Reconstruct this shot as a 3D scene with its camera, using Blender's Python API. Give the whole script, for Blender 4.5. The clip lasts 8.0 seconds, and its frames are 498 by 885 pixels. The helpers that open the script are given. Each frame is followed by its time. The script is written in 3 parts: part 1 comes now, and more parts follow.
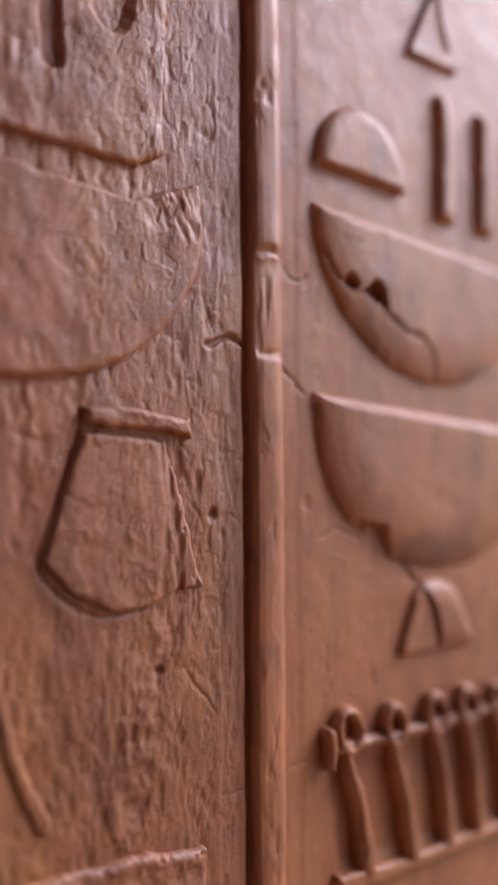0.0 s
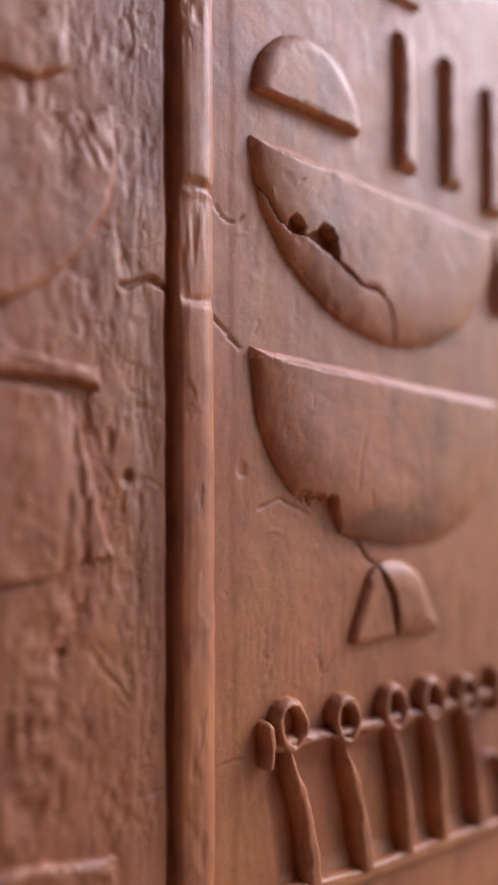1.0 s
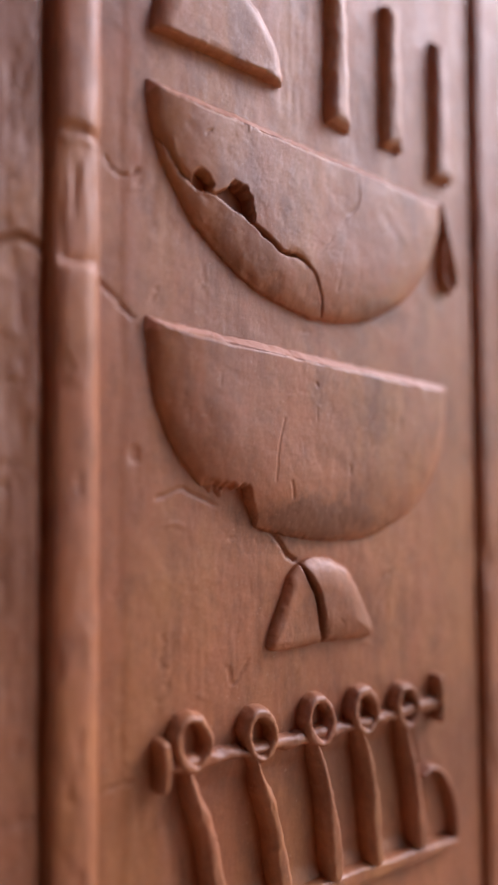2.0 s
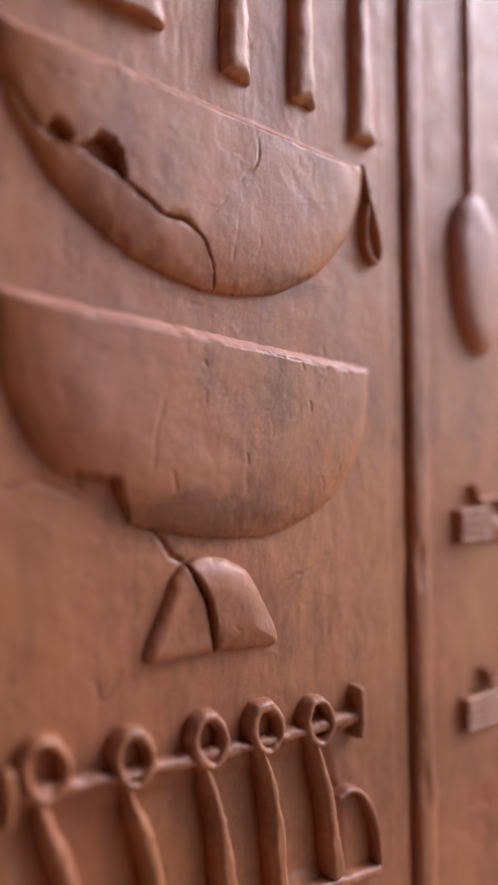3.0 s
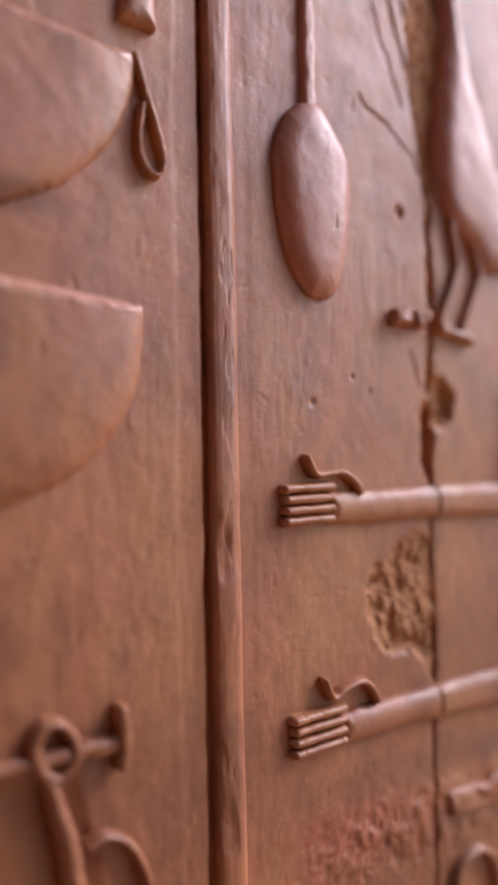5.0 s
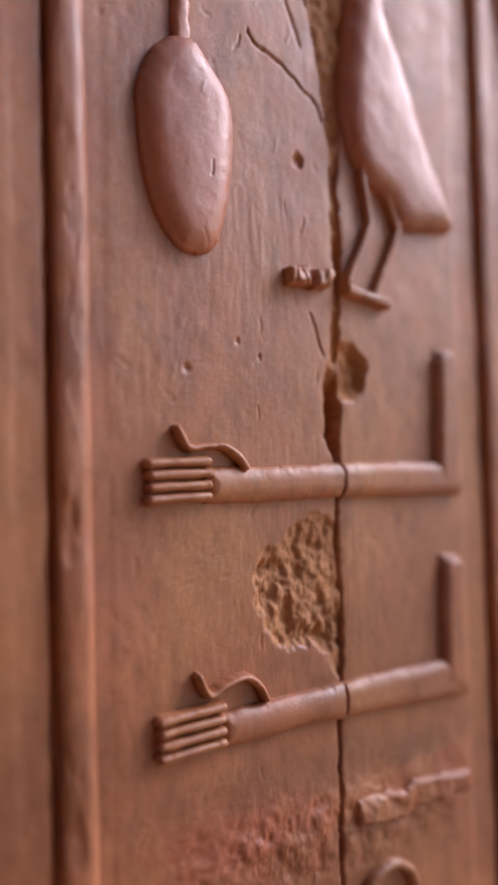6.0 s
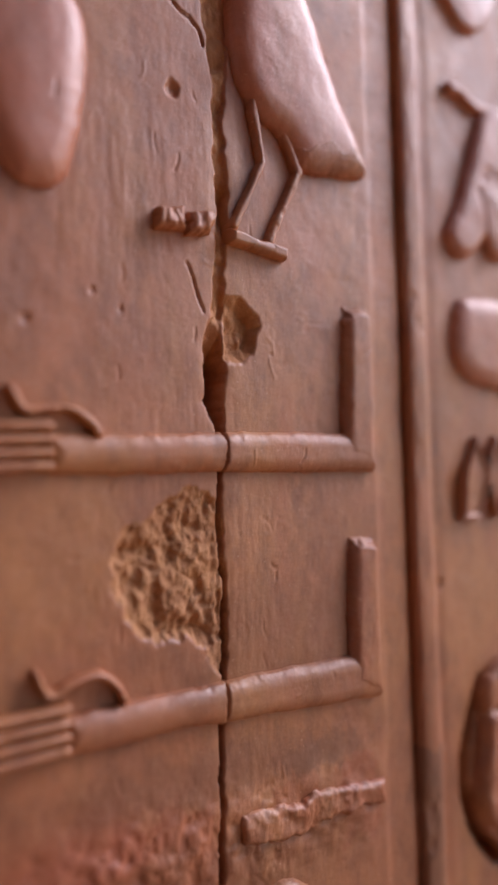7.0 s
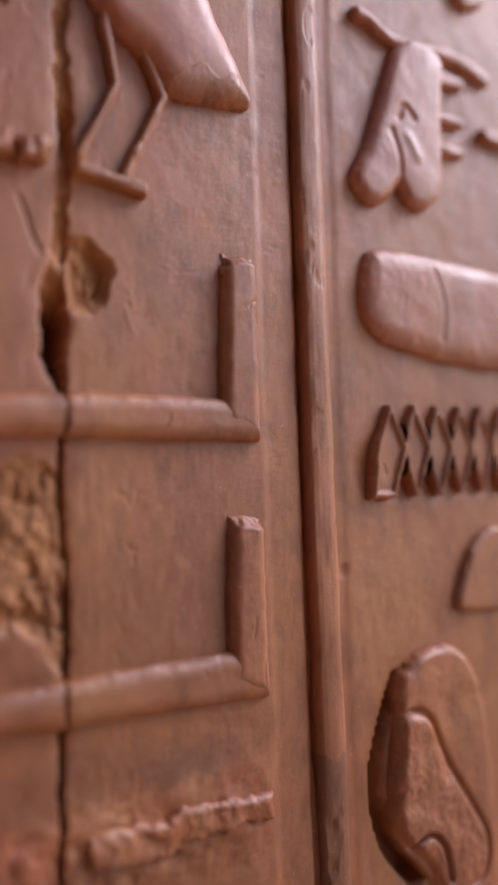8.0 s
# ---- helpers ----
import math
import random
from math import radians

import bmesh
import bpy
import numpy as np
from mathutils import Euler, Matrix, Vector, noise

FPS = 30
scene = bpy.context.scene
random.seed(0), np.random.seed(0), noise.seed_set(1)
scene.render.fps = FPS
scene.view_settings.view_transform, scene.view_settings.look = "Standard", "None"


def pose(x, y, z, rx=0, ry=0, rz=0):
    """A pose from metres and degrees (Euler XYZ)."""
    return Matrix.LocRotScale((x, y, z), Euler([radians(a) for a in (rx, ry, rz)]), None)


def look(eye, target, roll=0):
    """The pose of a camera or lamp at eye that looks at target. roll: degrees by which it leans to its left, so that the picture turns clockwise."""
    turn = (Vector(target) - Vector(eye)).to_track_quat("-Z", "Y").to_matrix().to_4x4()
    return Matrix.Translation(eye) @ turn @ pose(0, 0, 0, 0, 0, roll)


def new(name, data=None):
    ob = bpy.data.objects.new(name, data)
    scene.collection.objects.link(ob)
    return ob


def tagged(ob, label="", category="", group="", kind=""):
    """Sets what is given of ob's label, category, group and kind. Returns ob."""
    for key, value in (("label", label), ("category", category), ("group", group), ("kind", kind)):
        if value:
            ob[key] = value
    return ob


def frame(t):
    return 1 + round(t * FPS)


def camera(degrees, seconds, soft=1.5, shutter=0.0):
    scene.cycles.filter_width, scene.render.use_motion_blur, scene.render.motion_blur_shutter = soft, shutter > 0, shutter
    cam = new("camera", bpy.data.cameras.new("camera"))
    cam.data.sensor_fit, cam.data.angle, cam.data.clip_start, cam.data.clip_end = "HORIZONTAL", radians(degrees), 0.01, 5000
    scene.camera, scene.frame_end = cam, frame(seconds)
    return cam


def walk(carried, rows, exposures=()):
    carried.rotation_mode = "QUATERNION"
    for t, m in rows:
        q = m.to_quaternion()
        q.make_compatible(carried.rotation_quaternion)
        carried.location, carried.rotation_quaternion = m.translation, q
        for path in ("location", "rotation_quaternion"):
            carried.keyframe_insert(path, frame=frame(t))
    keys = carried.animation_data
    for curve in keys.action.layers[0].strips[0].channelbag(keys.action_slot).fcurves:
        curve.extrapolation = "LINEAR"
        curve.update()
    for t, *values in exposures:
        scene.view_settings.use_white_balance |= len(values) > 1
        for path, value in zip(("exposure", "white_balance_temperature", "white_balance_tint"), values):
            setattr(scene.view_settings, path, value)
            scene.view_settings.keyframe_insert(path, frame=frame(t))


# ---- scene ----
cam = camera(38.0, 8.0, soft=2.7)
PATH = [
    (0, (-0.377, -0.448, 0.48), (0.842, 1.136, 0.543), -0.5),
    (0.5, (-0.336, -0.438, 0.464), (0.877, 1.15, 0.54), -0.4),
    (1, (-0.294, -0.43, 0.448), (0.919, 1.159, 0.524), -0.4),
    (1.5, (-0.25, -0.422, 0.44), (0.968, 1.162, 0.516), -0.3),
    (3, (-0.097, -0.425, 0.431), (1.111, 1.167, 0.502), -0.6),
    (3.5, (-0.042, -0.426, 0.419), (1.158, 1.172, 0.485), -0.7),
    (4, (0.012, -0.427, 0.411), (1.203, 1.179, 0.476), -0.8),
    (4.5, (0.066, -0.428, 0.409), (1.25, 1.182, 0.478), -0.9),
    (6, (0.248, -0.451, 0.382), (1.366, 1.206, 0.454), -1.4),
    (6.5, (0.308, -0.451, 0.371), (1.415, 1.214, 0.436), -1.4),
    (7, (0.371, -0.447, 0.358), (1.465, 1.225, 0.431), -1.5),
    (7.5, (0.431, -0.441, 0.348), (1.525, 1.231, 0.423), -1.8),
    (8, (0.495, -0.44, 0.333), (1.572, 1.244, 0.409), -1.9),
]
walk(cam, [(t, look(eye, goal, roll)) for t, eye, goal, roll in PATH], exposures=[(0.0, 0.28), (4.5, 0.28), (8.0, 0.06)])
cam.data.dof.use_dof = True
cam.data.dof.focus_distance = 0.535
cam.data.dof.aperture_fstop = 1.55

# ---- light: hazy bright sky past an assumed passage's open end, pale ground below ----
world = bpy.data.worlds.new("sky")
scene.world = world
world.use_nodes = True
sky = world.node_tree.nodes.new("ShaderNodeTexSky")
sky.sky_type = "NISHITA"
sky.sun_disc = False
SUN_DIR = Vector((0.73, -0.29, 0.62)).normalized()
sky.sun_elevation = math.asin(SUN_DIR.z)
sky.sun_rotation = math.atan2(SUN_DIR.x, SUN_DIR.y)
world.node_tree.links.new(sky.outputs[0], world.node_tree.nodes["Background"].inputs[0])
world.node_tree.nodes["Background"].inputs[1].default_value = 0.15

sun = new("sun", bpy.data.lights.new("sun", "SUN"))
sun.data.energy = 2.7
sun.data.angle = radians(34)
sun.data.color = (1.0, 0.92, 1.10)
sun.matrix_world = look(SUN_DIR * 6, (0, 0, 0))


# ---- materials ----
# stains and painted shade: place on the wall, half width and height, strength, colour
SMOKE_AND_SHADE, GREY, OCHRE, RUST = (0.16, 0.051, 0.018), (0.16, 0.066, 0.034), (0.44, 0.185, 0.064), (0.30, 0.062, 0.022)
STAINS_AND_SHADE = [(0.185, 0.398, 0.075, 0.022, 0.85, SMOKE_AND_SHADE), (0.265, 0.572, 0.035, 0.012, 0.7, SMOKE_AND_SHADE), (0.725, 0.138, 0.05, 0.014, 0.6, GREY),
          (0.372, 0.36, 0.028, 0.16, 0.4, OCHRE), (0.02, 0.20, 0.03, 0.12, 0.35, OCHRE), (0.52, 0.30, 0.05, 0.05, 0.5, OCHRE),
          (0.69, 0.23, 0.10, 0.05, 0.35, SMOKE_AND_SHADE), (0.53, 0.12, 0.07, 0.03, 0.6, RUST), (0.62, 0.145, 0.16, 0.022, 0.55, SMOKE_AND_SHADE),
          # shade painted beside the first moulding and across the low zone, with dirt
          (-0.14, 0.28, 0.07, 0.05, 0.45, SMOKE_AND_SHADE), (-0.058, 0.74, 0.030, 0.16, 0.55, SMOKE_AND_SHADE), (-0.052, 0.42, 0.022, 0.2, 0.5, SMOKE_AND_SHADE), (0.66, 0.06, 0.14, 0.04, 0.4, SMOKE_AND_SHADE), (0.30, 0.20, 0.16, 0.06, 0.45, SMOKE_AND_SHADE), (0.90, 0.24, 0.06, 0.06, 0.5, OCHRE)]


def stone_material(name, low, high, tint=(0.45, 0.150, 0.060), tint_amount=0.35, bump=0.34, rough=0.5, streak=0.14, stain=1.0, flaking=1.0):
    mat = bpy.data.materials.new(name)
    mat.use_nodes = True
    nt = mat.node_tree
    bsdf = nt.nodes["Principled BSDF"]
    geo = nt.nodes.new("ShaderNodeNewGeometry")

    def mapped(scale):
        m = nt.nodes.new("ShaderNodeMapping")
        m.inputs["Scale"].default_value = scale
        nt.links.new(geo.outputs["Position"], m.inputs["Vector"])
        return m.outputs[0]

    def tex(scale, vec, detail=4.0, roughness=0.55):
        n = nt.nodes.new("ShaderNodeTexNoise")
        n.inputs["Scale"].default_value = scale
        n.inputs["Detail"].default_value = detail
        n.inputs["Roughness"].default_value = roughness
        nt.links.new(vec, n.inputs["Vector"])
        return n.outputs["Fac"]

    def ramp(fac, a, b):
        r = nt.nodes.new("ShaderNodeMapRange")
        r.inputs["From Min"].default_value, r.inputs["From Max"].default_value = a, b
        nt.links.new(fac, r.inputs["Value"])
        return r.outputs[0]

    def mix(fac, a, b, blend="MIX"):
        m = nt.nodes.new("ShaderNodeMix")
        m.data_type, m.blend_type = "RGBA", blend
        for value, slot in ((fac, 0), (a, 6), (b, 7)):
            if isinstance(value, (int, float)):
                m.inputs[slot].default_value = value
            elif isinstance(value, tuple):
                m.inputs[slot].default_value = (*value, 1)
            else:
                nt.links.new(value, m.inputs[slot])
        return m.outputs[2]

    def add(a, b, k):
        m = nt.nodes.new("ShaderNodeMath")
        m.operation = "MULTIPLY_ADD"
        nt.links.new(b, m.inputs[0])
        m.inputs[1].default_value = k
        nt.links.new(a, m.inputs[2])
        return m.outputs[0]

    def scaled(fac, k):
        m = nt.nodes.new("ShaderNodeMath")
        m.operation = "MULTIPLY"
        nt.links.new(fac, m.inputs[0])
        m.inputs[1].default_value = k
        return m.outputs[0]

    flat = mapped((1, 1, 1))
    tall = mapped((1, 1, 0.28))
    level = mapped((0.2, 1, 1))
    blotch = tex(7, flat, 6, 0.62)
    patchy = tex(38, flat, 5, 0.6)
    brush = tex(260, tall, 3)
    combed = tex(520, level, 2)
    grain = tex(900, flat, 3)
    colour = mix(ramp(add(blotch, tex(31, tall, 5, 0.65), 0.55), 0.56, 0.98), low, high)
    colour = mix(scaled(ramp(patchy, 0.5, 0.75), tint_amount), colour, tint)
    # ochre runs, rose bloom, smoky smears: ragged, some drawn downwards
    colour = mix(scaled(ramp(tex(8, mapped((1.6, 1, 0.45)), 7, 0.66), 0.46, 0.64), 0.72 * stain), colour, (0.43, 0.185, 0.060))
    colour = mix(scaled(ramp(tex(13, mapped((1.0, 1.7, 0.9)), 6, 0.66), 0.52, 0.72), 0.5 * stain), colour, (0.40, 0.150, 0.092))
    colour = mix(scaled(ramp(tex(19, mapped((1.2, 1, 0.6)), 7, 0.7), 0.50, 0.68), 0.78 * stain), colour, (0.175, 0.056, 0.020))
    colour = mix(scaled(ramp(tex(70, mapped((0.9, 1, 0.5)), 6, 0.72), 0.51, 0.70), 0.55 * stain), colour, (0.185, 0.060, 0.023))
    for x, z, wide, tall_by, amount, shade in STAINS_AND_SHADE:
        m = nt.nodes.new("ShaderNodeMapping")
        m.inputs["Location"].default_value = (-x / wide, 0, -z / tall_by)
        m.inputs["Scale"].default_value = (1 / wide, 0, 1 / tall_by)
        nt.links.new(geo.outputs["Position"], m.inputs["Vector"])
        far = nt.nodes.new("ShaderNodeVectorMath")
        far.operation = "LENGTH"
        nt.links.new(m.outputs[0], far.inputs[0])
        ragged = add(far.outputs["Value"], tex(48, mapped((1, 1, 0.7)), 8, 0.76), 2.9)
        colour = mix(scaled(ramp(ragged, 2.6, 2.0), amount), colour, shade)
    colour = mix(scaled(ramp(brush, 0.4, 0.75), 0.09), colour, (0.62, 0.36, 0.24))
    colour = mix(scaled(ramp(combed, 0.55, 0.75), 0.16), colour, (0.17, 0.055, 0.022))
    colour = mix(scaled(ramp(tex(300, flat, 3), 0.66, 0.74), 0.4), colour, (0.62, 0.38, 0.25))
    colour = mix(scaled(ramp(grain, 0.6, 0.8), 0.35), colour, (0.11, 0.05, 0.03))
    nt.links.new(colour, bsdf.inputs["Base Color"])
    rg = nt.nodes.new("ShaderNodeMapRange")
    rg.inputs["To Min"].default_value, rg.inputs["To Max"].default_value = rough - 0.16, rough + 0.2
    nt.links.new(patchy, rg.inputs["Value"])
    nt.links.new(rg.outputs[0], bsdf.inputs["Roughness"])
    bsdf.inputs["Specular IOR Level"].default_value = 0.9
    # relief: broad unevenness, upright tool strokes, grain, pits
    pit = nt.nodes.new("ShaderNodeTexVoronoi")
    pit.inputs["Scale"].default_value = 95
    nt.links.new(mapped((1, 1, 0.55)), pit.inputs["Vector"])
    pits = ramp(pit.outputs["Distance"], 0.0, 0.16)
    height = add(scaled(tex(60, flat, 6, 0.62), 0.55), brush, streak)
    height = add(height, combed, 0.07)
    height = add(height, grain, 0.10)
    flakes = ramp(tex(34, mapped((1, 1, 0.7)), 9, 0.66), 0.565, 0.585)
    height = add(height, flakes, -0.03 * flaking)
    height = add(height, ramp(tex(110, mapped((1.2, 1, 0.6)), 8, 0.7), 0.60, 0.63), -0.045 * flaking)
    for size, stretch in ((21, (0.5, 1, 1.6)), (17, (1.8, 1, 0.5)), (29, (1.0, 1, 1.0))):
        wave = nt.nodes.new("ShaderNodeMath")
        wave.operation = "COMPARE"
        wave.inputs[1].default_value, wave.inputs[2].default_value = 0.5, 0.0022
        nt.links.new(tex(size, mapped(stretch), 6, 0.62), wave.inputs[0])
        height = add(height, wave.outputs[0], -0.03 * flaking)
    height = add(height, pits, 0.09)
    height = add(height, tex(330, flat, 4, 0.6), 0.2)
    b = nt.nodes.new("ShaderNodeBump")
    b.inputs["Strength"].default_value = bump
    b.inputs["Distance"].default_value = 0.0022
    nt.links.new(height, b.inputs["Height"])
    nt.links.new(b.outputs[0], bsdf.inputs["Normal"])
    return mat


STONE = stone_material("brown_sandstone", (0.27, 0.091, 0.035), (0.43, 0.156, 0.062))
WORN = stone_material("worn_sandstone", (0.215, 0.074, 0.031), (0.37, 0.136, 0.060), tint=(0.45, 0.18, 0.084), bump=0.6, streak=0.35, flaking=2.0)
PINK = stone_material("pink_sandstone", (0.35, 0.118, 0.066), (0.48, 0.175, 0.100), tint=(0.42, 0.125, 0.068), bump=0.32, rough=0.42, stain=0.6, flaking=0.6)
# pale colour stands in for the light caught by the basket rims
RIM_HIGHLIGHT = stone_material("pale_rim_highlight", (0.50, 0.235, 0.160), (0.60, 0.300, 0.215), tint=(0.46, 0.19, 0.12), bump=0.3, rough=0.4, stain=0.2, flaking=0.8)
RED = stone_material("red_ochre_stone", (0.26, 0.069, 0.024), (0.39, 0.118, 0.043), tint=(0.45, 0.16, 0.066), bump=0.5)
MORTAR = stone_material("yellow_mortar", (0.36, 0.155, 0.056), (0.53, 0.250, 0.098), tint=(0.32, 0.12, 0.045), bump=1.2, rough=0.85, streak=0.1, stain=0.5)
SOOT = stone_material("darkened_sandstone", (0.14, 0.050, 0.022), (0.235, 0.083, 0.034), tint=(0.30, 0.11, 0.045), bump=0.5)
SAND = stone_material("floor_sandstone", (0.54, 0.32, 0.16), (0.62, 0.38, 0.19), tint=(0.56, 0.33, 0.17), bump=0.6, rough=0.8, streak=0.0, stain=0.2)


# ---- shape helpers (all in metres on the wall's face: x along it, z up; h out of it) ----
def fbm(x, z, scale, octaves=3, seed=0, sx=1.0, sz=1.0):
    """Smooth value noise, about -1 to 1."""
    total, amp, norm = np.zeros_like(x), 1.0, 0.0
    for o in range(octaves):
        u, v = x * scale * sx + 17.3 * (seed + o), z * scale * sz + 31.7 * (seed + o)
        iu, iv = np.floor(u).astype(np.int64), np.floor(v).astype(np.int64)
        fu, fv = u - iu, v - iv
        fu, fv = fu * fu * (3 - 2 * fu), fv * fv * (3 - 2 * fv)

        def rnd(a, b):
            n = (a * 374761393 + b * 668265263 + (seed + o) * 1442695041) & 0xFFFFFFFF
            n = ((n ^ (n >> 13)) * 1274126177) & 0xFFFFFFFF
            return ((n ^ (n >> 16)) & 0xFFFF) / 32767.5 - 1

        top = rnd(iu, iv) * (1 - fu) + rnd(iu + 1, iv) * fu
        low = rnd(iu, iv + 1) * (1 - fu) + rnd(iu + 1, iv + 1) * fu
        total += amp * (top * (1 - fv) + low * fv)
        norm += amp
        amp, scale = amp * 0.5, scale * 2
    return total / norm


def seg_dist(x, z, a, b):
    ax, az, bx, bz = *a, *b
    dx, dz = bx - ax, bz - az
    t = np.clip(((x - ax) * dx + (z - az) * dz) / (dx * dx + dz * dz + 1e-12), 0, 1)
    return np.hypot(x - ax - t * dx, z - az - t * dz)


def curve_points(pts, closed=False, steps=6):
    """A smooth curve through a few points."""
    n, out = len(pts), []
    for i in range(n if closed else n - 1):
        g = [Vector(pts[(i + k) % n] if closed else pts[min(max(i + k, 0), n - 1)]) for k in (-1, 0, 1, 2)]
        for s in range(steps):
            t = s / steps
            out.append(tuple(0.5 * (2 * g[1] + (g[2] - g[0]) * t + (2 * g[0] - 5 * g[1] + 4 * g[2] - g[3]) * t * t
                                    + (3 * g[1] - g[0] - 3 * g[2] + g[3]) * t ** 3)))
    if not closed:
        out.append(tuple(pts[-1]))
    return out


def area(pts, smooth=True, steps=6):
    """Inside distance of an outline, positive inside."""
    ring = curve_points(pts, True, steps) if smooth else list(pts)

    def d(x, z):
        best, inside = np.full_like(x, 9.0), np.zeros(x.shape, bool)
        for a, b in zip(ring, ring[1:] + ring[:1]):
            best = np.minimum(best, seg_dist(x, z, a, b))
            if a[1] != b[1]:
                cross = (a[1] > z) != (b[1] > z)
                inside ^= cross & (x < (b[0] - a[0]) * (z - a[1]) / (b[1] - a[1]) + a[0])
        return np.where(inside, best, -best)
    return d


def stroke(pts, width, end_width=None, smooth=True, closed=False):
    """Inside distance of a line of some width, which may taper."""
    line = curve_points(pts, closed) if smooth else list(pts)
    if closed:
        line.append(line[0])
    n = len(line) - 1

    def d(x, z):
        best = np.full_like(x, -9.0)
        for i, (a, b) in enumerate(zip(line, line[1:])):
            w = width if end_width is None else width + (end_width - width) * (i + 0.5) / n
            best = np.maximum(best, w / 2 - seg_dist(x, z, a, b))
        return best
    return d


def half_disc(cx, z_left, z_right, half, depth, down=True, full=2.0):
    """Edge distances of a bowl or a dome: the straight edge, then the round one."""
    slope = (z_right - z_left) / (2 * half)
    s = 1 if down else -1

    def straight(x, z):
        return s * ((z_left + z_right) / 2 + slope * (x - cx) - z)

    def bow(x, z):
        u, v = (x - cx) / half, (z - ((z_left + z_right) / 2 + slope * (x - cx))) / depth
        r = (np.abs(u) ** full + np.abs(v) ** full) ** (1 / full)
        return (1 - r) * half * depth / (np.hypot(u / np.maximum(r, 1e-6) * depth, v / np.maximum(r, 1e-6) * half) + 1e-9)
    return straight, bow


def above(z0, slope=0.0, x0=0.0):
    return lambda x, z: z - z0 - slope * (x - x0)


def below(z0, slope=0.0, x0=0.0):
    return lambda x, z: z0 + slope * (x - x0) - z


def right_of(pts):
    """Side of an upright broken line."""
    zs, xs = [p[1] for p in pts], [p[0] for p in pts]
    return lambda x, z: x - np.interp(z, zs, xs)


def left_of(pts):
    zs, xs = [p[1] for p in pts], [p[0] for p in pts]
    return lambda x, z: np.interp(z, zs, xs) - x


def both(*ds):
    return lambda x, z: np.minimum.reduce([d(x, z) for d in ds])


def either(*ds):
    return lambda x, z: np.maximum.reduce([d(x, z) for d in ds])


def rounded(d, r):
    """A quarter-round edge of radius r."""
    k = np.clip(d / r, 0, 1)
    return np.sqrt(np.clip(1 - (1 - k) ** 2, 0, 1))


def grid_mesh(name, X, Y, Z, keep, mats, pick=None):
    """A mesh from a grid of places, with the cells that are kept."""
    rows, cols = X.shape
    idx = np.arange(rows * cols).reshape(rows, cols)
    quads = np.stack([idx[:-1, :-1], idx[:-1, 1:], idx[1:, 1:], idx[1:, :-1]], -1)[keep]
    used = np.unique(quads)
    remap = np.zeros(rows * cols, np.int64)
    remap[used] = np.arange(len(used))
    co = np.stack([X.ravel(), Y.ravel(), Z.ravel()], -1)[used]
    quads = remap[quads]
    me = bpy.data.meshes.new(name)
    me.vertices.add(len(co))
    me.vertices.foreach_set("co", co.astype(np.float32).ravel())
    me.loops.add(quads.size)
    me.loops.foreach_set("vertex_index", quads.astype(np.int32).ravel())
    me.polygons.add(len(quads))
    me.polygons.foreach_set("loop_start", np.arange(0, quads.size, 4, dtype=np.int32))
    for m in mats:
        me.materials.append(m)
    if pick is not None:
        me.polygons.foreach_set("material_index", pick[keep].astype(np.int32))
    me.update(calc_edges=True)
    me.polygons.foreach_set("use_smooth", np.ones(len(quads), bool))
    me.validate()
    return me


def softened(a, n):
    """A grid evened out over n cells to each side."""
    for _ in range(2):
        for axis in (0, 1):
            pad = [(n, n) if k == axis else (0, 0) for k in (0, 1)]
            total = np.cumsum(np.pad(a, pad, mode="edge"), axis=axis)
            total = np.concatenate([np.zeros_like(total.take([0], axis)), total], axis)
            size = a.shape[axis]
            a = (total.take(range(2 * n + 1, 2 * n + 1 + size), axis) - total.take(range(size), axis)) / (2 * n + 1)
    return a


def scratches(X, Z, h, count, seed, long=0.014):
    """Short stray tool cuts and bruises."""
    rng = random.Random(seed)
    xs, zs = X[0], Z[:, 0]
    for _ in range(count):
        x, z, n = rng.uniform(xs[0], xs[-1]), rng.uniform(zs[0], zs[-1]), rng.uniform(0.003, long)
        turn = rng.gauss(math.pi / 2, 0.5) if rng.random() < 0.75 else rng.uniform(0, math.pi)
        w, depth = rng.uniform(0.0007, 0.0018), rng.uniform(0.0002, 0.0009) * rng.choice((1, 1, -0.7))
        a, bend = (x, z), rng.uniform(-0.35, 0.35)
        b = (x + n * math.cos(turn), z + n * math.sin(turn))
        m = (x + n * 0.5 * math.cos(turn + bend), z + n * 0.5 * math.sin(turn + bend))
        i0, i1 = np.searchsorted(xs, (min(a[0], b[0]) - 0.008, max(a[0], b[0]) + 0.008))
        j0, j1 = np.searchsorted(zs, (min(a[1], b[1]) - 0.008, max(a[1], b[1]) + 0.008))
        if i1 > i0 and j1 > j0:
            d = stroke([a, m, b], w)(X[j0:j1, i0:i1], Z[j0:j1, i0:i1])
            h[j0:j1, i0:i1] -= depth * np.clip(d / (w * 0.5) + 0.5, 0, 1)


